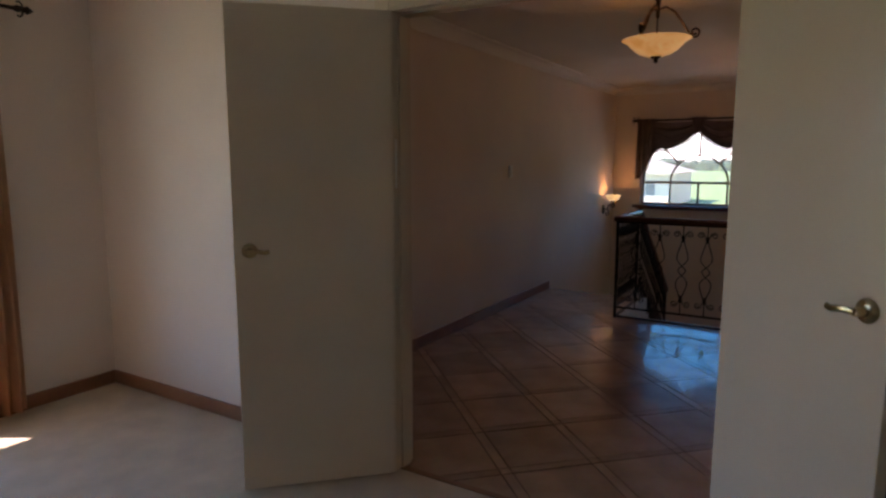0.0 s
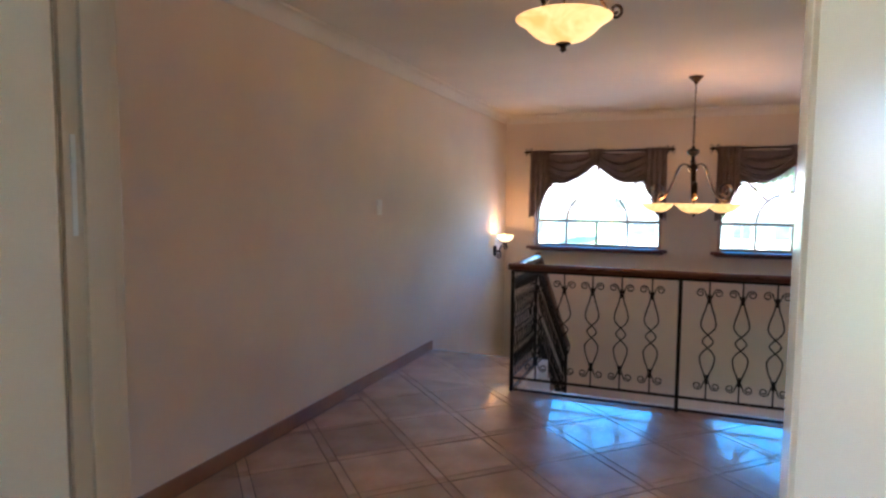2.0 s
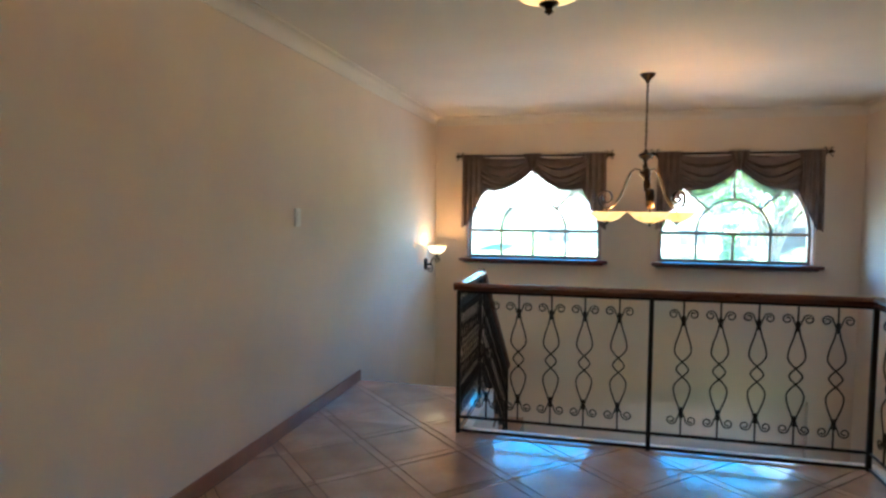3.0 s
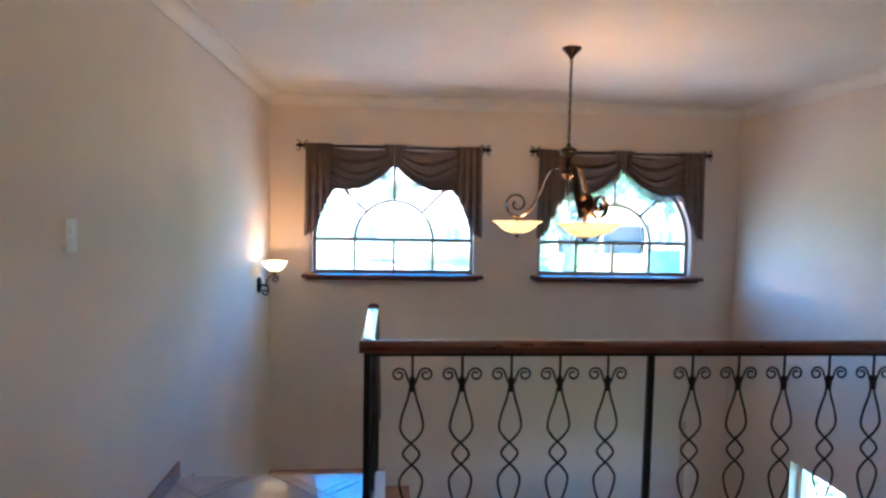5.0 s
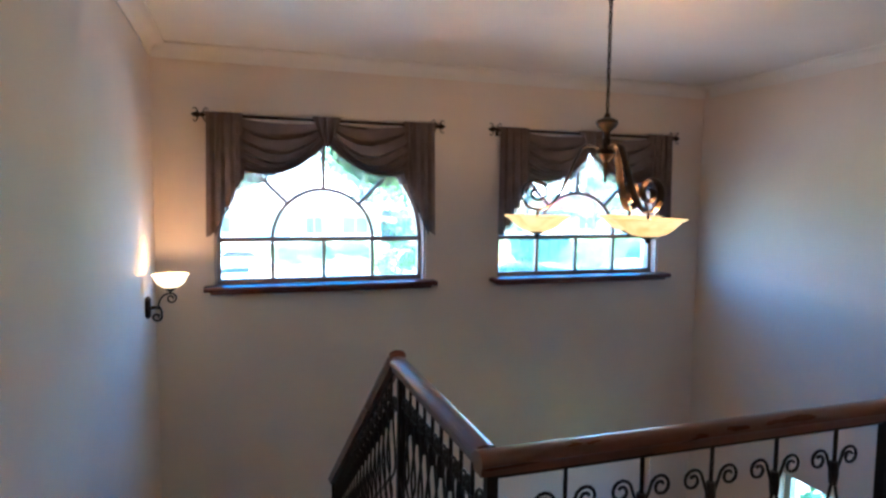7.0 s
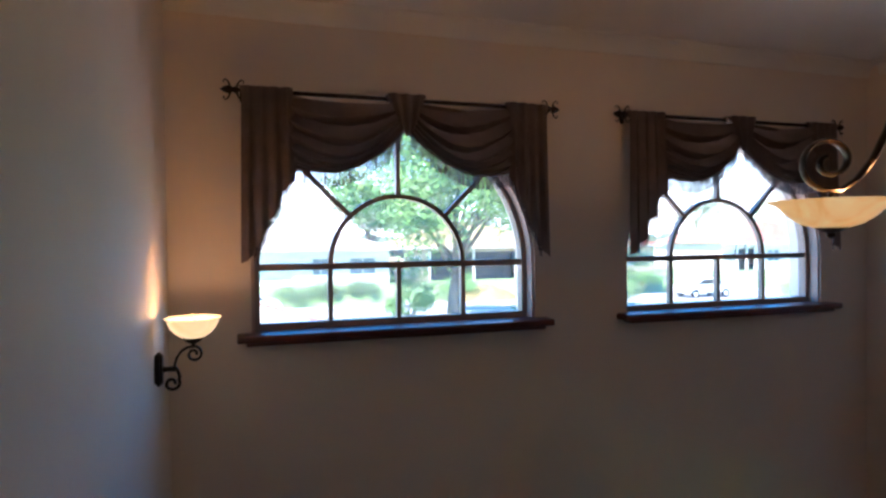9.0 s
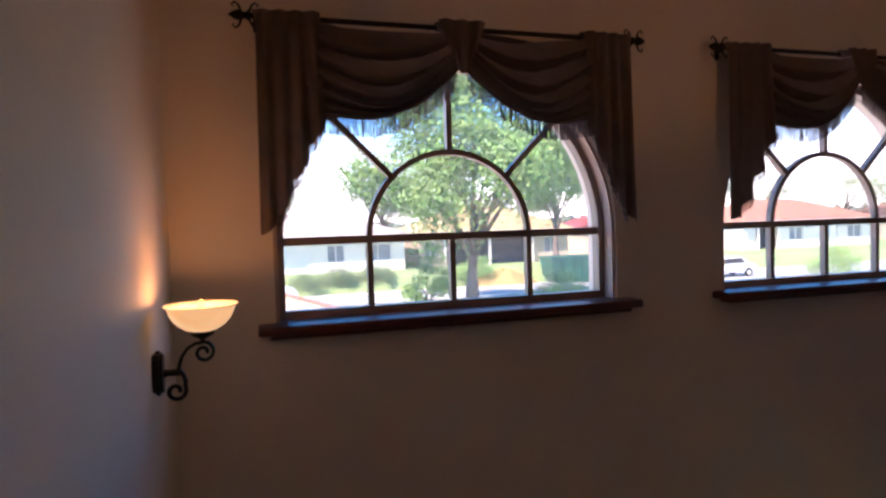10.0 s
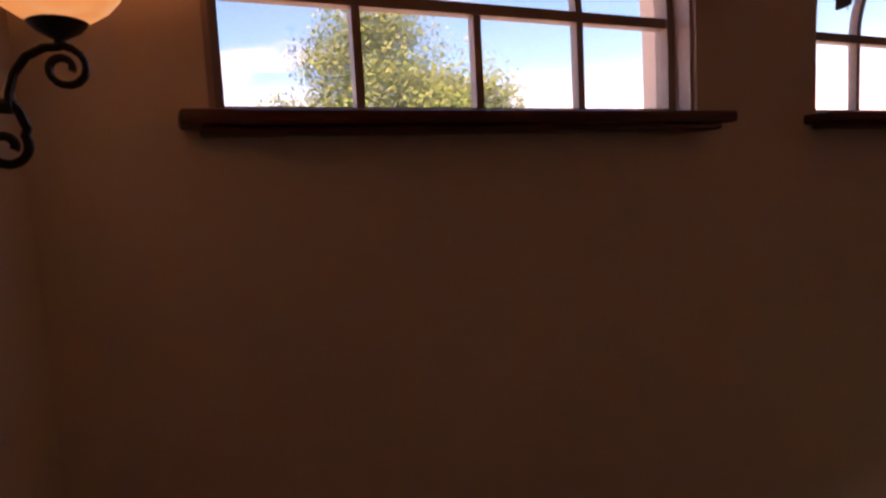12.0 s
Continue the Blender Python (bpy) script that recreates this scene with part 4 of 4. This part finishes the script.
structure("kerb", bm, CONCRETE, "pale concrete kerbs along the street", "kerb")
bm = B(-200, 200, 45.6, 46.6, ZO - 0.3, ZO - 0.15)
structure("pavement", bm, CONCRETE, "pale concrete footpath beside the street", "pavement")
bm = B(11, 15.5, 21.02, 40.05, ZO - 0.3, ZO - 0.16)
# two unseen pale slabs, added to bounce sunlight through the windows
structure("bounce_slab_north", B(-14, 17, YW + WT + 0.1, 21, ZO - 0.3, ZO - 0.10), BOUNCE_GROUND, "unseen pale ground added below the windows to bounce sunlight in", "pavement")
structure("bounce_slab_west", B(-9, BX0 - 0.3, -9, YW + WT + 0.08, ZO - 0.3, ZO - 0.10), BOUNCE_GROUND, "unseen pale ground added beside the bedroom to bounce warm light in", "pavement")
structure("driveway", bm, CONCRETE, "pale concrete driveway to the street", "pavement")

# low brick garden wall near the house
gwl = thing("garden_wall", "low red brick garden wall with coping", "garden wall", (2.6, 34.0, ZO - 0.2))
gwl.rotation_euler = (0, 0, radians(-75.5))
bm = bmesh.new()
box(bm, -5.8, 6.2, -0.11, 0.11, 0, 1.15)
part("wall", bm, STUCCO_B, gwl)
for k in range(48):
    part("brick", B(-5.8 + 0.25 * k + 0.006, -5.8 + 0.25 * (k + 1) - 0.006, -0.15, 0.15, 1.15, 1.24, bevel=0.01), BRICK, gwl)


def house(label, x, y, w, d, hw, roof, wall, openings, rh=1.9, rot=0.0, over=0.6):
    """A single-storey house facing -y with a hip roof; openings: (x0, x1, z0, z1, kind)."""
    e = thing("house", label, "house", (x, y, ground_z(y)), group="houses across the street")
    e.rotation_euler = (0, 0, radians(rot))
    bm = bmesh.new()
    cuts = sorted(openings)
    px = -w / 2
    for x0, x1, z0, z1, _ in cuts:
        box(bm, px, x0, 0, 0.25, 0, hw)
        if z0 > 0:
            box(bm, x0, x1, 0, 0.25, 0, z0)
        box(bm, x0, x1, 0, 0.25, z1, hw)
        px = x1
    box(bm, px, w / 2, 0, 0.25, 0, hw)
    box(bm, -w / 2, -w / 2 + 0.25, 0.25, d, 0, hw)
    box(bm, w / 2 - 0.25, w / 2, 0.25, d, 0, hw)
    box(bm, -w / 2 + 0.25, w / 2 - 0.25, d - 0.25, d, 0, hw)
    part("wall", bm, wall, e)
    bm = bmesh.new()
    a, b = w / 2 + over, d / 2 + over
    rl = max(0.3, a - b)
    lo = [bm.verts.new(p) for p in ((-a, -over, hw), (a, -over, hw), (a, d + over, hw), (-a, d + over, hw))]
    up = [bm.verts.new((-rl, d / 2, hw + rh)), bm.verts.new((rl, d / 2, hw + rh))]
    bm.faces.new((lo[0], lo[1], up[1], up[0]))
    bm.faces.new((lo[1], lo[2], up[1]))
    bm.faces.new((lo[2], lo[3], up[0], up[1]))
    bm.faces.new((lo[3], lo[0], up[0]))
    bm.faces.new(lo[::-1])
    # courses of tiles as shallow ridges on the street side
    for k in range(1, 11):
        f = k / 11
        xa = -a + (a - rl) * f
        yy, z = -over + (d / 2 + over) * f, hw + rh * f
        box(bm, xa, -xa, yy - 0.03, yy + 0.03, z, z + 0.035)
    rf = part("roof", bm, roof, e)
    box_bm = B(-a, a, -over - 0.12, -over, hw - 0.12, hw + 0.04)
    part("gutter", box_bm, TRIM, rf)
    for x0, x1, z0, z1, kind in cuts:
        if kind == "garage":
            bm = bmesh.new()
            m = 5
            for r in range(m):
                box(bm, x0, x1, 0.12, 0.17, z0 + (z1 - z0) * r / m + 0.01, z0 + (z1 - z0) * (r + 1) / m - 0.01)
            part("garage_door", bm, TRIM, e)
        elif kind == "porch":
            # near-black sheet: the porch's inner shade is put into its colour
            part("doorway", B(x0, x1, 1.2, 1.3, z0, z1), DARKIN, e, "dark panel standing in for the shade inside the porch")
            for q in (x0 + 0.12, (x0 + x1) / 2, x1 - 0.12):
                part("porch_post", B(q - 0.09, q + 0.09, -0.3, -0.12, 0, hw), TRIM, e, "white painted porch post")
        else:
            g = part("window", B(x0, x1, 0.14, 0.17, z0, z1), FARPANE, e, "grey window pane with white frame")
            bm = bmesh.new()
            for q0, q1 in ((x0, x0 + 0.07), ((x0 + x1) / 2 - 0.035, (x0 + x1) / 2 + 0.035), (x1 - 0.07, x1)):
                box(bm, q0, q1, 0.08, 0.14, z0, z1)
            box(bm, x0, x1, 0.075, 0.135, z0, z0 + 0.07)
            box(bm, x0, x1, 0.075, 0.135, z1 - 0.07, z1)
            part("frame", bm, TRIM, g)
    return e


house("pale stucco house with white garage and grey tiled roof", 4.5, 54, 15, 10, 2.9, ROOF_G, STUCCO, [(-6.5, -4.6, 0.9, 2.2, "win"), (-3.2, -0.2, 0.0, 2.3, "garage"), (1.2, 2.6, 0.8, 2.2, "win"), (4.2, 6.4, 0.8, 2.2, "win")])
house("tan house with dark open porch and ochre roof", 20.5, 55, 14, 10, 2.9, ROOF_Y, STUCCO_B, [(-6.5, -5.5, 0.7, 2.2, "win"), (-4.9, 3.5, 0.0, 2.45, "porch"), (4.6, 6.0, 0.8, 2.2, "win")], rh=2.3)
house("house with red sheet roof beyond the bushes", 36.5, 58, 9, 9, 2.8, ROOF_R, STUCCO_B, [(-3, -1.2, 0.8, 2.2, "win"), (0.8, 2.6, 0.8, 2.2, "win")])
house("pale stucco house with terracotta tiled hip roof", 57, 56, 18, 11, 2.9, ROOF_T, STUCCO, [(-7.4, -4.6, 0.0, 2.3, "porch"), (-3.0, -1.2, 0.8, 2.2, "win"), (0.6, 3.6, 0.0, 2.3, "garage"), (5.0, 7.0, 0.8, 2.2, "win")], rh=2.4)
house("pale house with terracotta roof among trees", 84, 60, 16, 11, 2.9, ROOF_T, STUCCO_B, [(-5, -3, 0.8, 2.2, "win"), (0, 3, 0.0, 2.3, "garage")])
house("pale bungalow with grey tiled roof", -16, 55, 15, 10, 2.9, ROOF_G, STUCCO, [(-5, -3, 0.8, 2.2, "win"), (0, 3, 0.0, 2.3, "garage"), (4.4, 6.2, 0.8, 2.2, "win")])

# heap of yellow building sand
def heap(u, v):
    a, q = 2 * math.pi * u, v
    rr = 2.9 * q * (1 + 0.12 * math.sin(3 * a) + 0.06 * math.sin(7 * a + 1))
    return (rr * math.cos(a), 0.6 * rr * math.sin(a), 1.15 * max(0, 1 - q ** 1.4) * (1 + 0.1 * math.sin(5 * a + 4 * q)) - 0.02)


hp = thing("sand_heap", "heap of yellow building sand before the porch", "sand heap", (17.6, 46.6, ZO - 0.2))
part("sand", sheet(bmesh.new(), 40, 14, heap, 0.02), YELLOW, hp, smooth=True)

# green waste skip
sk = thing("waste_skip", "dark green steel waste skip standing by the street", "skip", (22.4, 45.2, ZO - 0.15))
sk.scale = (1.0, 1.0, 1.2)
bm = prism(bmesh.new(), [(-1.9, 0.5), (-1.5, 0.05), (1.5, 0.05), (1.9, 0.5), (2.1, 1.55), (-2.1, 1.55)], "y", -0.9, 0.9)
part("body", bm, GREEN, sk)
bm = bmesh.new()
for y in (-0.95, 0.9):
    box(bm, -2.15, 2.15, y, y + 0.05, 1.5, 1.62)
for x in (-2.15, 2.1):
    box(bm, x, x + 0.05, -0.9, 0.9, 1.5, 1.62)
part("rim", bm, GREEN, sk)
for x in (-1.2, -0.4, 0.4, 1.2):
    part("rib", B(x - 0.05, x + 0.05, -0.97, -0.9, 0.1, 1.5), GREEN, sk)


def car(label, x, y, rot):
    e = thing("parked_car", label, "car", (x, y, ZO - 0.14))
    e.rotation_euler = (0, 0, radians(rot))
    side = [(-2.2, 0.35), (-2.15, 0.75), (-1.9, 0.92), (-1.35, 0.98), (-0.75, 1.42), (0.75, 1.46), (1.35, 1.0), (2.0, 0.88), (2.22, 0.62), (2.2, 0.32)]
    bm = prism(bmesh.new(), side, "y", -0.86, 0.86)
    bmesh.ops.bevel(bm, geom=bm.edges[:], offset=0.07, segments=3, affect="EDGES")
    part("body", bm, WHITEP, e, smooth=True)
    for s in (-1, 1):
        part("side_window", prism(bmesh.new(), [(-1.15, 1.0), (-0.68, 1.35), (0.68, 1.38), (1.1, 1.02)], "y", s * 0.855, s * 0.87), DARKIN, e)
        for wx in (-1.38, 1.38):
            bm = lathe(bmesh.new(), [(0.2, -0.1), (0.3, -0.1), (0.32, -0.06), (0.32, 0.06), (0.3, 0.1), (0.2, 0.1), (0.2, -0.1)], n=20)
            bmesh.ops.rotate(bm, verts=bm.verts, matrix=Matrix.Rotation(radians(90), 3, "X"))
            bmesh.ops.translate(bm, verts=bm.verts, vec=(wx, s * 0.8, 0.32))
            wh = part("wheel", bm, RUBBER, e, "black rubber tyre", smooth=True)
            bm = lathe(bmesh.new(), [(0, -0.06), (0.2, -0.06), (0.2, 0.06), (0, 0.06)], n=16)
            bmesh.ops.rotate(bm, verts=bm.verts, matrix=Matrix.Rotation(radians(90), 3, "X"))
            bmesh.ops.translate(bm, verts=bm.verts, vec=(wx, s * 0.8, 0.32))
            part("rim", bm, PLASTIC, wh, "silver wheel rim")
    part("windscreen", prism(bmesh.new(), [(1.3, 1.0), (0.78, 1.43), (0.8, 1.46), (1.36, 1.02)], "y", -0.74, 0.74), DARKIN, e)


car("white parked car on the street", 33.6, 42.4, 0)
car("white parked car standing by the kerb", 0.5, 43.4, 180)


def tree(label, x, y, h, spread, seed, leaf, leaves, lean=0.0, bare=0.0, name="tree", trunk_h=0.28):
    """Tapered trunk, limbs and a crown of many small leaf faces in uneven clumps."""
    rnd = random.Random(seed)
    e = thing(name, label, name, (x, y, ground_z(y)))
    bm = bmesh.new()
    th = h * trunk_h
    tube(bm, [(0, 0, -0.1), (0.05, 0, th * 0.3), (lean * 0.3, 0.1, th * 0.7), (lean * 0.5, 0, th * 1.15), (lean, 0.1, h * 0.7)], h * 0.026, n=9, taper=lambda t: 1.35 - 1.15 * t)
    tips = []
    for k in range(11):
        a = k * 2.4 + rnd.uniform(-0.4, 0.4)
        z0 = th * rnd.uniform(0.75, 1.7)
        rr = spread * rnd.uniform(0.55, 0.95)
        z1 = min(h * 0.95, z0 + h * rnd.uniform(0.18, 0.5))
        p0, p3 = Vector((lean * 0.4, 0, z0)), Vector((lean + rr * math.cos(a), rr * math.sin(a), z1))
        p1 = p0.lerp(p3, 0.35) + Vector((0, 0, h * 0.05))
        p2 = p0.lerp(p3, 0.7) + Vector((rnd.uniform(-0.3, 0.3), rnd.uniform(-0.3, 0.3), h * 0.03))
        tube(bm, [p0, p1, p2, p3], h * 0.009, n=6, taper=lambda t: 1.15 - t)
        tips += [p2, p3, p0.lerp(p3, 0.85) + Vector((rnd.uniform(-1, 1), rnd.uniform(-1, 1), rnd.uniform(0, 1))) * spread * 0.15]
    part("trunk", bm, BARK, e, "grey-brown tapered trunk with limbs", smooth=True)
    for k in range(14):
        a, q = rnd.uniform(0, 6.28), rnd.uniform(0, 0.6)
        tips.append(Vector((lean + spread * q * math.cos(a), spread * q * math.sin(a), h * rnd.uniform(0.55, 1.0))))
    verts, faces = [], []
    for p in tips:
        cr = spread * rnd.uniform(0.22, 0.44)
        cnt = int(leaves / len(tips))
        for _ in range(cnt):
            d = Vector((rnd.gauss(0, 1), rnd.gauss(0, 1), rnd.gauss(0, 0.7)))
            d = d.normalized() * cr * rnd.uniform(0.02, 1.0) ** 0.5
            c = p + d
            s = rnd.uniform(0.05, 0.13) * (h / 12) ** 0.4
            u = Vector((rnd.gauss(0, 1), rnd.gauss(0, 1), rnd.gauss(0, 1))).normalized()
            w = u.orthogonal().normalized()
            i = len(verts)
            verts += [c + u * s, c + w * s * 0.6, c - u * s, c - w * s * 0.6]
            faces.append((i, i + 1, i + 2, i + 3))
    me = bpy.data.meshes.new("crown")
    me.from_pydata([tuple(q) for q in verts], [], faces)
    me.materials.append(leaf)
    cr = new("crown", me)
    cr.parent = e
    tagged(cr, "loose crown of small green leaves")
    return e


tree("leafy green tree behind the ochre-roofed house", 13.0, 67, 9.5, 4.6, 31, LEAF_D, 14000)
tree("tall green tree behind the ochre-roofed house", 19.5, 69, 11, 5.0, 32, LEAF, 14000)
tree("green tree behind the porch", 27.5, 66, 9, 4.4, 33, LEAF_D, 12000)
tree("bright green garden tree beside the porch", 22.6, 47.9, 10.4, 3.4, 34, LEAF, 16000)
tree("tall spreading street tree with thin yellow-green crown", 10.6, 34, 13.0, 5.7, 3, LEAF, 50000, lean=0.4, trunk_h=0.22)
tree("rounded green tree beside the street", 29.0, 48, 8.2, 3.6, 5, LEAF_D, 14000)
tree("dark green tree behind the houses", 1.0, 68, 9, 4.5, 7, LEAF_D, 12000)
tree("dark green tree behind the terracotta roof", 62, 76, 12.5, 6.5, 8, LEAF_D, 14000)
tree("green tree beside the terracotta-roofed house", 69, 50, 6, 3.4, 9, LEAF, 10000)
tree("dark green tree behind the far houses", 76, 82, 12, 7, 10, LEAF_D, 14000)
tree("dark green tree behind the red sheet roof", 44, 74, 11.5, 6.5, 41, LEAF_D, 14000)
tree("dark green tree beside the far terracotta roof", 74, 66, 10, 6.0, 42, LEAF_D, 14000)
tree("tall dark green tree beyond the far houses", 94, 74, 12.5, 7.0, 43, LEAF_D, 14000)
# set close to the glass so that it also cuts daylight through the low window
tree("green tree beyond the entrance window", 9.0, 7.2, 5.5, 2.8, 11, LEAF, 12000, trunk_h=0.14)
for k, (x, y, h, s) in enumerate([(8.7, 35.4, 3.4, 1.5), (21.8, 38.6, 1.7, 1.6), (24.0, 39.5, 2.2, 1.8), (3.5, 47.6, 1.0, 1.6), (15.6, 47.0, 1.9, 1.7), (27.5, 45.6, 2.0, 1.8), (6.0, 48, 1.1, 1.3), (8.5, 48.2, 1.1, 1.4), (31.0, 46.4, 3.3, 2.0), (15.2, 33.0, 1.9, 1.5), (36.6, 36.0, 2.4, 1.8), (17.4, 30.4, 1.5, 1.3)]):
    tree("low rounded green garden shrub", x, y, h, s, 20 + k, LEAF_D if k in (2, 3, 6, 7) else LEAF, 6000, name="shrub", trunk_h=0.1)

# far wooded rise
bm = bmesh.new()
rnd = random.Random(4)
prev = None
for k in range(901):
    a = radians(-75 + 150 * k / 900)
    R = 330
    hgt = 6 + 4 * noise.noise((k * 0.015, 0, 0)) + 3.5 * noise.noise((k * 0.08, 3, 0)) + 2.2 * noise.noise((k * 0.35, 7, 0)) + 1.2 * rnd.random()
    col = [bm.verts.new((R * math.sin(a), R * math.cos(a), ZO - 1)), bm.verts.new((R * math.sin(a) * 1.01, R * math.cos(a) * 1.01, ZO + hgt * 0.7)), bm.verts.new((R * math.sin(a) * 1.05, R * math.cos(a) * 1.05, ZO + hgt))]
    if prev:
        for i in range(2):
            bm.faces.new((prev[i], col[i], col[i + 1], prev[i + 1]))
    prev = col
tagged(structure("backdrop", bm, HILL, "distant dark green wooded rise", "backdrop"), kind="structure")

# ---- floor tiles of the landing ----
def clip(poly, axis, lim, keep_less):
    out = []
    for i, p in enumerate(poly):
        q = poly[(i + 1) % len(poly)]
        pin = (p[axis] <= lim) == keep_less or p[axis] == lim
        qin = (q[axis] <= lim) == keep_less or q[axis] == lim
        if pin:
            out.append(p)
        if pin != qin:
            f = (lim - p[axis]) / (q[axis] - p[axis])
            out.append((p[0] + (q[0] - p[0]) * f, p[1] + (q[1] - p[1]) * f))
    return out


TS, GAP, ST = TILE_SIZE, 0.005, 0.056
cells = []
for i in range(-12, 20):
    for j in range(-12, 20):
        u, v = i * TS + TILE_OFF[0], j * TS + TILE_OFF[1]
        cells += [(u + ST, u + TS, v + ST, v + TS), (u, u + ST, v + ST, v + TS), (u + ST, u + TS, v, v + ST), (u, u + ST, v, v + ST)]
for u0, u1, v0, v1 in cells:
        sq = [(u0 + GAP / 2, v0 + GAP / 2), (u1 - GAP / 2, v0 + GAP / 2), (u1 - GAP / 2, v1 - GAP / 2), (u0 + GAP / 2, v1 - GAP / 2)]
        k = math.sqrt(0.5)
        sq = [((a - b) * k, (a + b) * k) for a, b in sq]
        for lo, hi in (((0.018, YB + 0.056), (PCX + 0.028, RAILY + 0.028)), ((0.018, RAILY + 0.028), (RAILX + 0.018, STAIRY))):
            p = clip(sq, 0, lo[0], False)
            p = clip(p, 0, hi[0], True) if p else p
            p = clip(p, 1, lo[1], False) if p else p
            p = clip(p, 1, hi[1], True) if p else p
            if len(p) < 3:
                continue
            area = abs(sum(p[a][0] * p[(a + 1) % len(p)][1] - p[(a + 1) % len(p)][0] * p[a][1] for a in range(len(p)))) / 2
            if area < 0.0003:
                continue
            mx, my = sum(q[0] for q in p) / len(p), sum(q[1] for q in p) / len(p)
            bm = bmesh.new()
            r0 = [bm.verts.new((x - mx, y - my, -0.008)) for x, y in p]
            r1 = [bm.verts.new((x - mx, y - my, -0.0012)) for x, y in p]
            r2 = [bm.verts.new(((x - mx) * 0.986, (y - my) * 0.986, 0.0)) for x, y in p]
            for a in range(len(p)):
                b = (a + 1) % len(p)
                bm.faces.new((r0[a], r0[b], r1[b], r1[a]))
                bm.faces.new((r1[a], r1[b], r2[b], r2[a]))
            bm.faces.new(r2)
            t = part("tile", bm, TILE, floor)
            t.location = (mx, my, 0)
